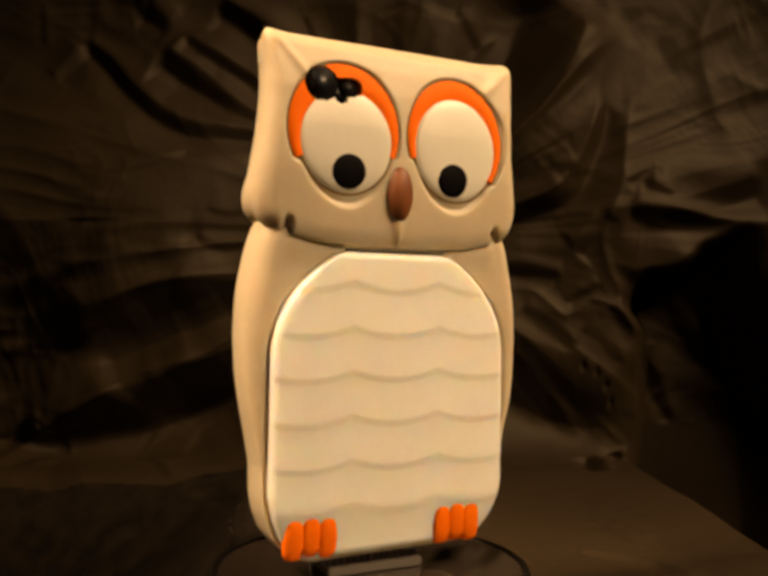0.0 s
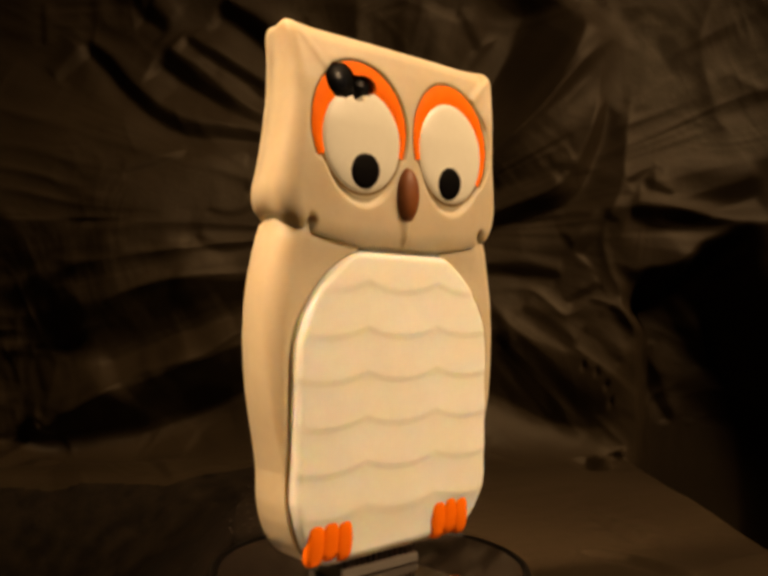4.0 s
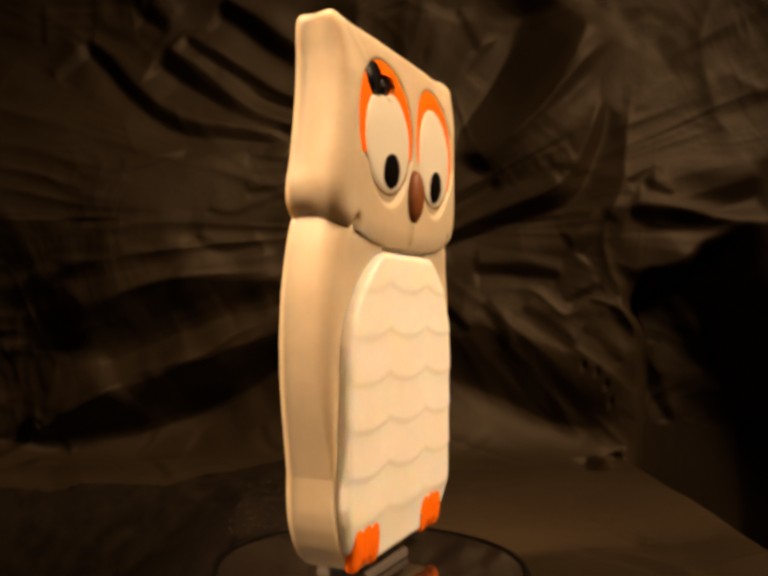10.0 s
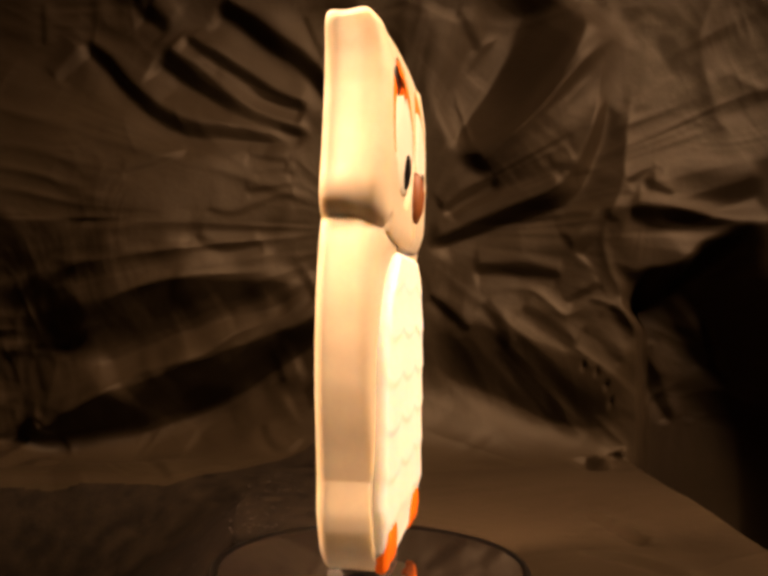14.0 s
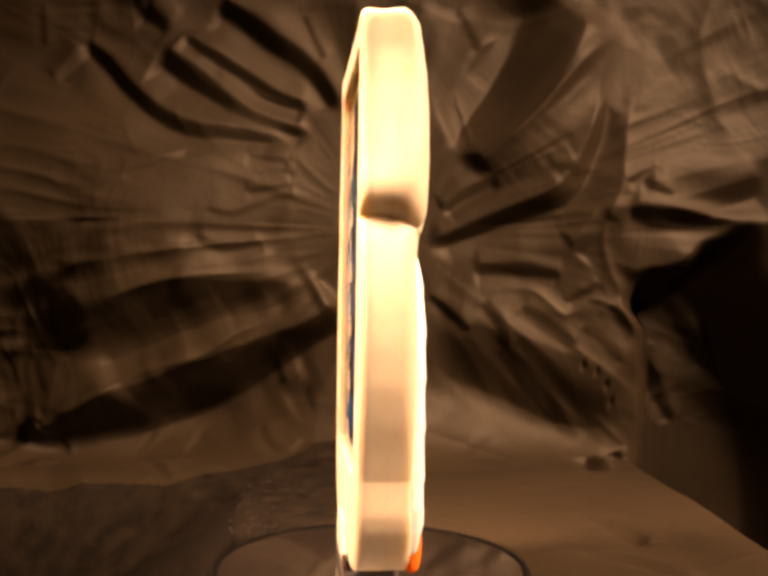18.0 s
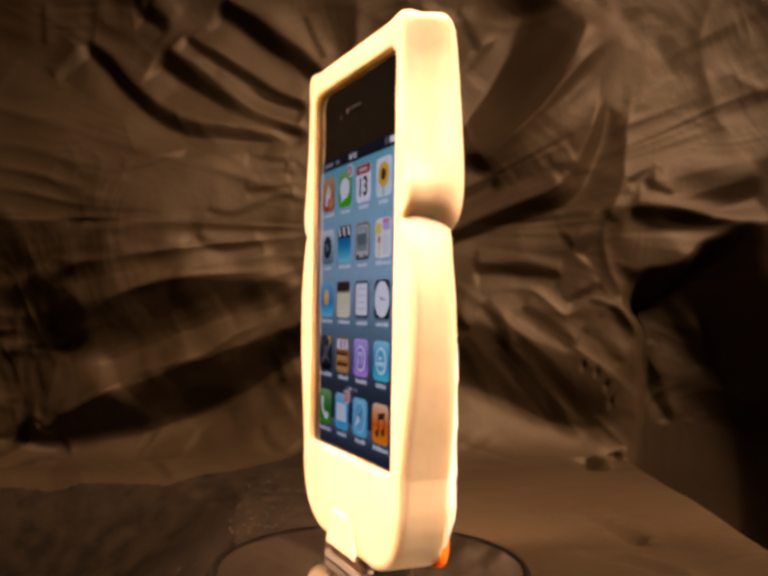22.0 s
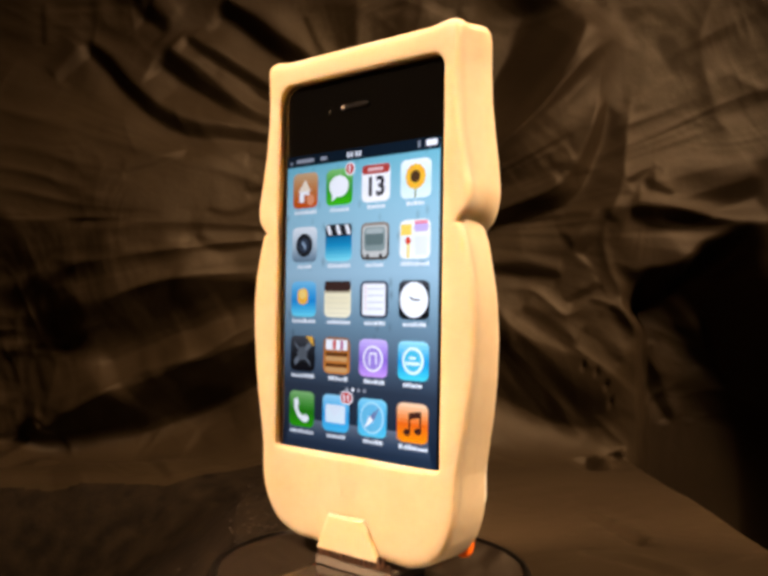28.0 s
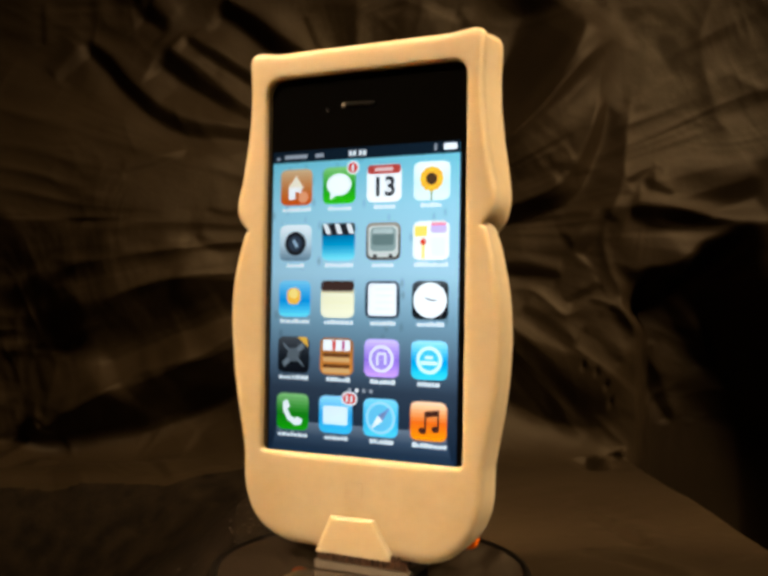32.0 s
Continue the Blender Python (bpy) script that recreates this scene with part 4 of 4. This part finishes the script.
PT = 49.3 / 320     # one point of the display, mm


def slab(hx, hz, r, y0, y1, mid=(0, 0)):
    loop = rounded_rect(hx, hz, r, mid, 12)
    bm = bmesh.new()
    a = [bm.verts.new(place(SX - x, y0, z)) for x, z in loop]
    b = [bm.verts.new(place(SX - x, y1, z)) for x, z in loop]
    bm.faces.new(a)
    bm.faces.new(b[::-1])
    for k in range(len(loop)):
        j = (k + 1) % len(loop)
        bm.faces.new((a[k], b[k], b[j], a[j]))
    bmesh.ops.recalc_face_normals(bm, faces=bm.faces)
    return bm


part("steel_band", slab(28.6, 56.2, 9.8, -3.0, 3.6), M_STEEL, phone, "brushed steel band", smooth=False)
part("back_glass", slab(28.2, 55.8, 9.4, -4.4, -3.0), M_GLASS, phone, "black glass back", smooth=False)
part("front_glass", slab(28.2, 55.8, 9.4, 3.6, 5.1), M_GLASS, phone, "glossy black glass front", smooth=False)


def disc_bm(mid, r, y0, y1, n=32, sign=1):
    bm = bmesh.new()
    a = [bm.verts.new(place(mid[0] + r * math.cos(2 * math.pi * k / n), y0, mid[1] + r * math.sin(2 * math.pi * k / n))) for k in range(n)]
    b = [bm.verts.new(place(mid[0] + r * 0.96 * math.cos(2 * math.pi * k / n), y1, mid[1] + r * 0.96 * math.sin(2 * math.pi * k / n))) for k in range(n)]
    bm.faces.new(a)
    bm.faces.new(b[::-1])
    for k in range(n):
        j = (k + 1) % n
        bm.faces.new((a[k], b[k], b[j], a[j]))
    bmesh.ops.recalc_face_normals(bm, faces=bm.faces)
    return bm


lens = part("rear_camera", disc_bm((-17.3, 48.9), 3.9, -4.3, -7.0), M_BLACK, phone, "black rear camera housing")
part("lens", disc_bm((-17.3, 48.9), 2.1, -6.95, -7.1), M_LENS, lens, "dark camera lens")
flash = part("flash", disc_bm((-10.6, 48.7), 2.4, -4.3, -6.6), M_BLACK, phone, "black flash housing")
part("flash_lens", disc_bm((-10.4, 48.7), 0.8, -6.55, -6.7, 20), M_LENS, flash, "tiny flash lens")
part("microphone", disc_bm((-13.4, 47.2), 1.6, -4.3, -6.4), M_BLACK, phone, "black microphone housing")
part("earpiece", slab(4.6, 0.75, 0.74, 5.05, 5.18, (-1.2, 46.9)), M_GRILLE, phone, "narrow earpiece grille")
# bright metal chip added to make the glint at the slot's end
part("earpiece_glint", slab(0.45, 0.6, 0.4, 5.1, 5.22, (-5.3, 46.9)), M_GLINT, phone, "small bright metal piece added as the glint at the earpiece slot's end")
part("front_camera", disc_bm((SX + 9.6, 46.2), 0.6, 5.0, 5.104, 20), M_GLASS, phone, "tiny front camera")

# the display: flat lit pieces in thin layers under the glass
LAYER = 0.07


class Flat:
    """Collects flat lit shapes of one piece of the display."""

    def __init__(self):
        self.verts, self.faces, self.mats, self.index = [], [], [], []

    def add(self, loop, mat, layer):
        s = len(self.verts)
        y = 5.12 + LAYER * layer
        self.verts += [place(SX - (x - 160) * PT, y, (240 - z) * PT) for x, z in loop]
        f = list(range(s, s + len(loop)))
        area = sum(loop[k][0] * loop[(k + 1) % len(loop)][1] - loop[(k + 1) % len(loop)][0] * loop[k][1] for k in range(len(loop)))
        self.faces.append(f if area > 0 else f[::-1])
        if mat not in self.mats:
            self.mats.append(mat)
        self.index.append(self.mats.index(mat))
        return self

    def rect(self, x, y, w, h, mat, layer, r=0.0):
        if r:
            lp = []
            for k, (sx, sy) in enumerate(((1, 1), (-1, 1), (-1, -1), (1, -1))):
                for a in np.linspace(0, math.pi / 2, 7):
                    t = a + k * math.pi / 2
                    lp.append((x + sx * (w / 2 - r) + r * math.cos(t), y + sy * (h / 2 - r) + r * math.sin(t)))
        else:
            lp = [(x - w / 2, y - h / 2), (x + w / 2, y - h / 2), (x + w / 2, y + h / 2), (x - w / 2, y + h / 2)]
        return self.add(lp, mat, layer)

    def disc(self, x, y, r, mat, layer, n=28, ry=None):
        return self.add([(x + r * math.cos(2 * math.pi * k / n), y + (ry or r) * math.sin(2 * math.pi * k / n)) for k in range(n)], mat, layer)

    def done(self, name, parent, label=""):
        return mesh_object(name, self.verts, self.faces, self.mats, parent, label, smooth=False, face_mats=self.index)


GLOWS = {}


def glow(r, g, b, s=1.0):
    key = (r, g, b, s)
    if key not in GLOWS:
        GLOWS[key] = glowing("lit_%d" % len(GLOWS), (r, g, b), s)
    return GLOWS[key]


def ramp_glow(name, stops, low, high, drops=False):
    """A lit colour ramp down the display (heights in local metres)."""
    mat = glowing(name, (1, 1, 1))
    nt = mat.node_tree
    b = nt.nodes["Principled BSDF"]
    tc = nt.nodes.new("ShaderNodeTexCoord")
    sep = nt.nodes.new("ShaderNodeSeparateXYZ")
    nt.links.new(tc.outputs["Object"], sep.inputs[0])
    mr = nt.nodes.new("ShaderNodeMapRange")
    mr.inputs["From Min"].default_value, mr.inputs["From Max"].default_value = low, high
    nt.links.new(sep.outputs["Z"], mr.inputs["Value"])
    ramp = nt.nodes.new("ShaderNodeValToRGB")
    el = ramp.color_ramp.elements
    while len(el) < len(stops):
        el.new(0.5)
    for e, (p, c) in zip(el, stops):
        e.position, e.color = p, (*c, 1)
    nt.links.new(mr.outputs[0], ramp.inputs[0])
    out = ramp.outputs[0]
    if drops:
        vo = nt.nodes.new("ShaderNodeTexVoronoi")
        vo.inputs["Scale"].default_value = 330
        mp = nt.nodes.new("ShaderNodeMapping")
        mp.inputs["Scale"].default_value = (1.0, 0.2, 0.5)
        nt.links.new(tc.outputs["Object"], mp.inputs["Vector"])
        nt.links.new(mp.outputs[0], vo.inputs["Vector"])
        r2 = nt.nodes.new("ShaderNodeMapRange")
        r2.inputs["From Max"].default_value = 0.26
        r2.inputs["To Min"].default_value, r2.inputs["To Max"].default_value = 0.62, 1.03
        nt.links.new(vo.outputs["Distance"], r2.inputs["Value"])
        mx = nt.nodes.new("ShaderNodeVectorMath")
        mx.operation = "SCALE"
        nt.links.new(out, mx.inputs[0])
        nt.links.new(r2.outputs[0], mx.inputs["Scale"])
        out = mx.outputs[0]
    nt.links.new(out, b.inputs["Emission Color"])
    return mat


def zpt(y):
    return ((240 - y) * PT + Z0) * MM


def lit(r, g, b):
    """Linear light of a display colour given in 0 to 255."""
    return tuple(round((v / 255) ** 2.2, 4) for v in (r, g, b))


G_WALLPAPER = ramp_glow("lit_wallpaper", [(0.0, lit(30, 48, 68)), (0.04, lit(26, 38, 54)), (0.23, lit(46, 57, 72)), (0.33, lit(76, 96, 116)), (0.45, lit(106, 138, 158)), (0.62, lit(150, 188, 208)), (0.84, lit(142, 192, 212)), (1.0, lit(108, 180, 200))], zpt(480), zpt(20), drops=True)
G_LABEL0 = glow(0.72, 0.78, 0.84)
G_STATUS = glow(0.005, 0.012, 0.022)
G_WHITE, G_GREY, G_DARK, G_RED = glow(0.9, 0.95, 1.0), glow(0.30, 0.33, 0.38), glow(0.012, 0.013, 0.018), glow(0.55, 0.03, 0.02)
fl = Flat().rect(160, 238.5, 316, 473, G_WALLPAPER, 0)
display = fl.done("screen", phone, "lit display with pale blue rain wallpaper")
Flat().rect(160, 11, 316, 18, G_STATUS, 1).done("status_bar", display)
fl = Flat().rect(44, 11, 40, 6, G_GREY, 2).rect(86, 11, 14, 6, G_GREY, 2).rect(140, 11, 5, 8, G_LABEL0, 2).rect(147, 11, 5, 8, G_LABEL0, 2).rect(157, 11, 5, 8, G_LABEL0, 2).rect(164, 11, 5, 8, G_LABEL0, 2).rect(303, 10, 20, 9, G_WHITE, 2, 2).rect(280, 10, 3, 10, G_GREY, 2).rect(12, 13, 6, 4, G_GREY, 2)
fl.done("status_marks", display)
G_DOCK = ramp_glow("lit_dock", [(0.0, lit(34, 52, 74)), (0.3, lit(38, 52, 70)), (0.6, lit(56, 72, 92)), (1.0, lit(100, 112, 128))], zpt(480), zpt(428))
Flat().add([(8, 473), (312, 473), (300, 428), (20, 428)], G_DOCK, 1).done("dock_shelf", display)

COLS, LINES = (45.5, 121.5, 197.5, 274.5), (59.5, 147.5, 235.5, 323.5, 413.0)
ICON = 57


def shade(colour, k):
    return tuple(round(min(1.0, v * k), 3) for v in colour)


def icon(c, r, colour, draw, name="app_icon", label=""):
    """colour: a lit material, or the colours at the top and the foot of the tile."""
    x, y = COLS[c], LINES[r]
    fl = Flat()
    if isinstance(colour, tuple):
        n, rad = 10, 10.0
        for k in range(n):
            t = (k + 0.5) / n
            y0, y1 = -ICON / 2 + ICON * k / n, -ICON / 2 + ICON * (k + 1) / n
            loop = []
            for side in (1, -1):
                ys = np.linspace(y0, y1, 4) if side == 1 else np.linspace(y1, y0, 4)
                for yy in ys:
                    over = max(0.0, abs(yy) - (ICON / 2 - rad))
                    loop.append((x + side * (ICON / 2 - rad + math.sqrt(max(0.0, rad * rad - over * over))), y + yy))
            top, mid, foot = colour
            u, pair = (t / 0.55, (top, mid)) if t < 0.55 else ((t - 0.55) / 0.45, (mid, foot))
            fl.add(loop, glow(*(round(((a + (b_ - a) * u) / 255) ** 2.2, 4) for a, b_ in zip(*pair))), 2)
    else:
        fl.rect(x, y, ICON, ICON, colour, 2, 10)
    draw(fl, x, y)
    fl.done(name, display, label)
    fl = Flat()
    rg = random.Random(c * 7 + r * 31)
    total = 30 + rg.random() * 22
    at = x - total / 2
    while at < x + total / 2:
        w = 3.0 + rg.random() * 4.5
        h = 4.2 + rg.random() * 2.4
        fl.rect(at + w / 2, y + 38.5 - h / 2, w, h, G_LABEL, 2)
        at += w + 1.3
    tagged(fl.done("icon_label", display), kind="stuff")


G_LABEL = glow(0.78, 0.86, 0.92)


def badge(fl, x, y, w=20):
    fl.rect(x + 24, y - 26, w, 20, G_WHITE, 5, 9).rect(x + 24, y - 26, w - 4, 16, G_RED, 6, 7.5)
    for k in range(1 if w < 22 else 2):
        fl.rect(x + 24 + (0 if w < 22 else -4 + 8 * k), y - 26, 3, 10, G_WHITE, 7)


def d_house(fl, x, y):
    w = G_WHITE
    fl.add([(x - 16, y + 2), (x, y - 18), (x + 14, y + 2)], glow(0.85, 0.75, 0.6), 3)
    fl.rect(x - 2, y + 10, 22, 18, w, 3).rect(x + 2, y + 13, 8, 12, glow(0.5, 0.12, 0.03), 4).disc(x + 13, y + 16, 9, glow(0.75, 0.3, 0.15), 4)


def d_bubble(fl, x, y):
    fl.disc(x, y - 1, 21, G_WHITE, 4, ry=17).add([(x - 14, y + 8), (x - 2, y + 14), (x - 15, y + 22)], G_WHITE, 4)
    badge(fl, x, y)


def d_calendar(fl, x, y):
    fl.rect(x, y - 21, ICON - 2, 14, glow(0.42, 0.05, 0.04), 3, 5).rect(x, y - 21, 30, 5, glow(0.75, 0.5, 0.5), 4)


def d_flower(fl, x, y):
    for k in range(12):
        a = k * math.pi / 6
        fl.disc(x + 13 * math.cos(a), y - 3 + 13 * math.sin(a), 6.0, glow(0.85, 0.50 - 0.04 * (k % 3), 0.03), 3, 14)
    fl.disc(x, y - 3, 9, glow(0.07, 0.035, 0.015), 4).rect(x, y + 20, 3, 16, glow(0.15, 0.2, 0.05), 3)


def d_camera(fl, x, y):
    fl.disc(x, y + 1, 19, G_DARK, 3).disc(x, y + 1, 12, glow(0.03, 0.045, 0.07), 4).add([(x - 5, y - 3), (x - 1, y - 6), (x + 6, y + 5), (x + 2, y + 8)], glow(0.3, 0.42, 0.55), 5)


def d_clapper(fl, x, y):
    fl.rect(x, y - 20, ICON, 19, G_DARK, 3, 5)
    for k in (-18, 2, 22):
        fl.add([(x + k - 8, y - 28), (x + k - 1, y - 28), (x + k + 5, y - 13), (x + k - 2, y - 13)], G_WHITE, 4)


def d_tv(fl, x, y):
    fl.rect(x, y, 50, 48, glow(0.55, 0.58, 0.56), 3, 8).rect(x, y - 3, 42, 36, glow(0.22, 0.30, 0.30), 4, 7).rect(x, y - 3, 36, 18, glow(0.12, 0.18, 0.18), 5, 5).rect(x, y - 15, 34, 8, glow(0.40, 0.48, 0.48), 5, 4).rect(x - 13, y + 22, 6, 5, G_DARK, 5).rect(x + 13, y + 22, 6, 5, G_DARK, 5)


def d_maps(fl, x, y):
    fl.rect(x - 16, y - 14, 20, 16, glow(0.9, 0.68, 0.12), 3).rect(x + 12, y - 17, 26, 13, glow(0.55, 0.45, 0.85), 3, 5).rect(x + 12, y - 24, 24, 5, glow(0.8, 0.25, 0.35), 4).disc(x - 12, y + 2, 5, glow(0.65, 0.06, 0.03), 4).rect(x - 12, y + 14, 6, 26, glow(0.85, 0.72, 0.25), 3).rect(x + 12, y + 10, 22, 28, glow(0.75, 0.82, 0.85), 3)


def d_weather(fl, x, y):
    fl.rect(x - 1, y - 4, 24, 26, glow(0.92, 0.48, 0.05), 4, 10).disc(x - 1, y - 8, 8, glow(0.95, 0.70, 0.2), 5)


def d_notes(fl, x, y):
    fl.rect(x, y - 20, ICON, 17, glow(0.045, 0.022, 0.018), 3, 6).rect(x, y - 11, ICON, 3, glow(0.5, 0.45, 0.3), 4)
    for k in range(4):
        fl.rect(x, y - 2 + 8 * k, ICON - 10, 1, glow(0.72, 0.70, 0.5), 3)


def d_list(fl, x, y):
    fl.rect(x, y, 46, 48, G_WHITE, 3, 5)
    for k in range(4):
        fl.rect(x + 3, y - 16 + 10 * k, 30, 1.6, glow(0.55, 0.6, 0.65), 4)
    fl.rect(x - 16, y - 2, 1.5, 40, glow(0.75, 0.5, 0.5), 4)


def d_clock(fl, x, y):
    fl.disc(x, y, 26, G_WHITE, 3, 40).add([(x - 8, y - 3), (x - 7, y - 5), (x + 1, y - 1), (x, y + 1)], G_DARK, 4).add([(x - 1, y - 1), (x + 11, y - 1), (x + 11, y + 1), (x - 1, y + 1)], G_DARK, 4)


def d_spanner(fl, x, y):
    g = glow(0.14, 0.17, 0.20)
    for s in (-1, 1):
        fl.add([(x - 20, y + s * 16 - 4), (x - 16, y + s * 16 + 4), (x + 20, y - s * 16 + 4), (x + 16, y - s * 16 - 4)], g, 3)
    fl.disc(x, y, 12, glow(0.09, 0.11, 0.13), 4, 6).add([(x + 8, y - 28), (x + 24, y - 28), (x + 27, y - 12)], glow(0.75, 0.42, 0.05), 5)


def d_shelf(fl, x, y):
    fl.rect(x, y - 17, 46, 16, G_WHITE, 3).rect(x - 4, y - 17, 7, 14, glow(0.6, 0.06, 0.05), 4).rect(x + 12, y - 17, 6, 14, glow(0.45, 0.10, 0.25), 4)
    for k in (0, 17):
        fl.rect(x, y + k - 2, 46, 5, glow(0.09, 0.03, 0.01), 3).rect(x, y + k + 5, 46, 7, glow(0.62, 0.36, 0.14), 3)


def d_round(fl, x, y):
    lt = glow(0.86, 0.86, 0.96)
    fl.disc(x, y + 1, 20, lt, 3, 36).disc(x, y + 1, 16.5, GLOWS_ROUND[0], 4, 36).rect(x - 6, y + 3, 3, 16, lt, 5).rect(x + 7, y + 1, 3, 16, lt, 5).rect(x + 1, y - 7, 14, 3, lt, 5)


def d_ring(fl, x, y):
    lt = glow(0.72, 0.92, 0.98)
    fl.disc(x, y, 20, lt, 3, 36).disc(x, y, 15.5, glow(0.06, 0.50, 0.72), 4, 36).rect(x, y + 4, 26, 5, lt, 5).rect(x, y - 4, 12, 4, lt, 5)


GLOWS_ROUND = (glow(0.34, 0.24, 0.72),)


def d_handset(fl, x, y):
    pts = [(x - 17, y - 15), (x - 9, y - 18), (x - 5, y - 8), (x - 9, y - 4), (x - 4, y + 6), (x + 5, y + 11), (x + 9, y + 7), (x + 18, y + 12), (x + 15, y + 19), (x + 6, y + 21), (x - 8, y + 13), (x - 16, y + 0)]
    fl.add(pts, G_WHITE, 4)


def d_mail(fl, x, y):
    fl.rect(x, y + 1, 42, 28, glow(0.72, 0.88, 0.97), 4, 3).add([(x - 20, y - 12), (x + 20, y - 12), (x, y + 6)], glow(0.72, 0.84, 0.94), 5)
    badge(fl, x, y, 26)


def d_compass(fl, x, y):
    fl.disc(x, y, 24, glow(0.40, 0.74, 0.90), 3, 36).disc(x, y, 21, glow(0.13, 0.50, 0.76), 4, 36).add([(x - 4, y - 3), (x + 16, y - 17), (x + 4, y + 4)], glow(0.16, 0.22, 0.42), 5).add([(x - 4, y - 3), (x + 4, y + 4), (x - 15, y + 17)], G_WHITE, 5)


def d_music(fl, x, y):
    k = glow(0.05, 0.015, 0.01)
    fl.disc(x - 9, y + 14, 6.5, k, 4, ry=5).disc(x + 11, y + 11, 6.5, k, 4, ry=5).rect(x - 4.5, y, 3.4, 28, k, 4).rect(x + 15.5, y - 3, 3.4, 28, k, 4).add([(x - 6, y - 14), (x + 17, y - 18), (x + 17, y - 9), (x - 6, y - 5)], k, 4)


icon(0, 0, ((200, 170, 130), (186, 112, 62), (196, 74, 14)), d_house)
icon(1, 0, ((130, 196, 118), (44, 150, 34), (60, 190, 16)), d_bubble)
icon(2, 0, ((250, 252, 255), (240, 246, 252), (252, 254, 255)), d_calendar)
icon(3, 0, ((238, 250, 252), (206, 236, 240), (226, 246, 248)), d_flower)
icon(0, 1, ((228, 238, 244), (176, 196, 208), (96, 122, 142)), d_camera)
icon(1, 1, ((16, 70, 120), (30, 140, 190), (130, 228, 246)), d_clapper)
icon(2, 1, ((150, 140, 128), (74, 66, 58), (84, 78, 72)), d_tv)
icon(3, 1, ((244, 248, 246), (232, 240, 238), (246, 250, 248)), d_maps)
icon(0, 2, ((120, 196, 236), (34, 140, 214), (110, 224, 250)), d_weather)
icon(1, 2, ((246, 242, 210), (240, 234, 196), (250, 246, 214)), d_notes)
icon(2, 2, ((90, 100, 116), (40, 48, 62), (58, 68, 84)), d_list)
icon(3, 2, ((70, 74, 80), (12, 14, 18), (26, 28, 32)), d_clock)
icon(0, 3, ((70, 74, 80), (28, 32, 38), (20, 22, 28)), d_spanner)
icon(1, 3, ((150, 100, 56), (184, 112, 48), (206, 130, 56)), d_shelf)
icon(2, 3, ((206, 188, 250), (140, 106, 212), (206, 160, 248)), d_round)
icon(3, 3, ((158, 228, 246), (26, 150, 214), (74, 216, 236)), d_ring)
icon(0, 4, ((132, 188, 120), (34, 122, 26), (40, 158, 12)), d_handset)
icon(1, 4, ((150, 216, 248), (52, 160, 226), (70, 190, 242)), d_mail)
icon(2, 4, ((130, 212, 242), (60, 170, 222), (88, 204, 238)), d_compass)
icon(3, 4, ((250, 214, 176), (232, 104, 26), (250, 146, 4)), d_music)
for k in range(4):
    Flat().disc(145 + 12 * k, 374, 3, G_WHITE if k == 1 else G_GREY, 2, 16).done("page_dot", display)

text = bpy.data.curves.new("digits", "FONT")
text.offset = 0.00019
text.body, text.size, text.align_x, text.align_y = "13", 0.0062, "CENTER", "CENTER"
holder = new("digits", text)
digits_mesh = bpy.data.meshes.new_from_object(holder.evaluated_get(bpy.context.evaluated_depsgraph_get()))
bpy.data.objects.remove(holder)
digits_mesh.transform(Matrix.Translation(place(SX - (197.5 - 160) * PT, 5.12 + LAYER * 4, (240 - 66) * PT)) @ pose(0, 0, 0, 90, 0, 180))
digits_mesh.materials.clear()
digits_mesh.materials.append(G_DARK)
digits = new("calendar_digits", digits_mesh)
digits.parent = display

# ---------------------------------------------------------------- stand under the phone

stand = tagged(new("phone_stand"), "clear acrylic block with a brown terminal strip under the case", "stand")
bm = bmesh.new()
bmesh.ops.create_cube(bm, size=1)
for v in bm.verts:
    v.co = Vector(((-0.8 + v.co.x * 24.0) * MM, (1.4 + v.co.y * 12.5) * MM, (1.15 + v.co.z * 2.3) * MM))
bmesh.ops.bevel(bm, geom=bm.edges[:], offset=0.0003, segments=2, affect="EDGES")
part("block", bm, M_ACRYLIC, stand, "clear acrylic block", smooth=False)
rng = random.Random(4)
for k in range(14):
    bm = bmesh.new()
    bmesh.ops.create_cube(bm, size=1)
    h = 1.3 + rng.random() * 1.6
    for v in bm.verts:
        v.co = Vector(((-12.0 + 1.7 * k + v.co.x * (0.8 + 0.8 * ((k * 7) % 5) / 5)) * MM, (0.4 + v.co.y * 8.6) * MM, (2.3 + h / 2 + v.co.z * h) * MM))
    part("terminal", bm, M_TERMINAL, stand, smooth=False)
for k in range(16):
    bm = bmesh.new()
    bmesh.ops.create_cube(bm, size=1)
    h = 1.3 + rng.random() * 1.8
    for v in bm.verts:
        lean = 1.0 if v.co.z < 0 else 0.45
        v.co = Vector(((-11.6 + 1.42 * k + v.co.x * lean * (1.0 + 0.9 * rng.random())) * MM, (7.2 + v.co.y * 0.7) * MM, (2.3 + h / 2 + v.co.z * h) * MM))
    part("terminal", bm, M_TERMINAL, stand, smooth=False)


def motions():
    turn = ((0, 26.1), (4, 41.7), (8, 57.6), (12, 73.0), (16, 88.4), (20, 105.2), (24, 122.5), (28, 139.3), (32, 155.8))
    rows = [(t, pose(0, 0, TABLE_TO_MIRROR, 0, 0, a)) for t, a in turn]
    for thing in (case, phone, stand, turntable):
        walk(thing, rows)


motions()
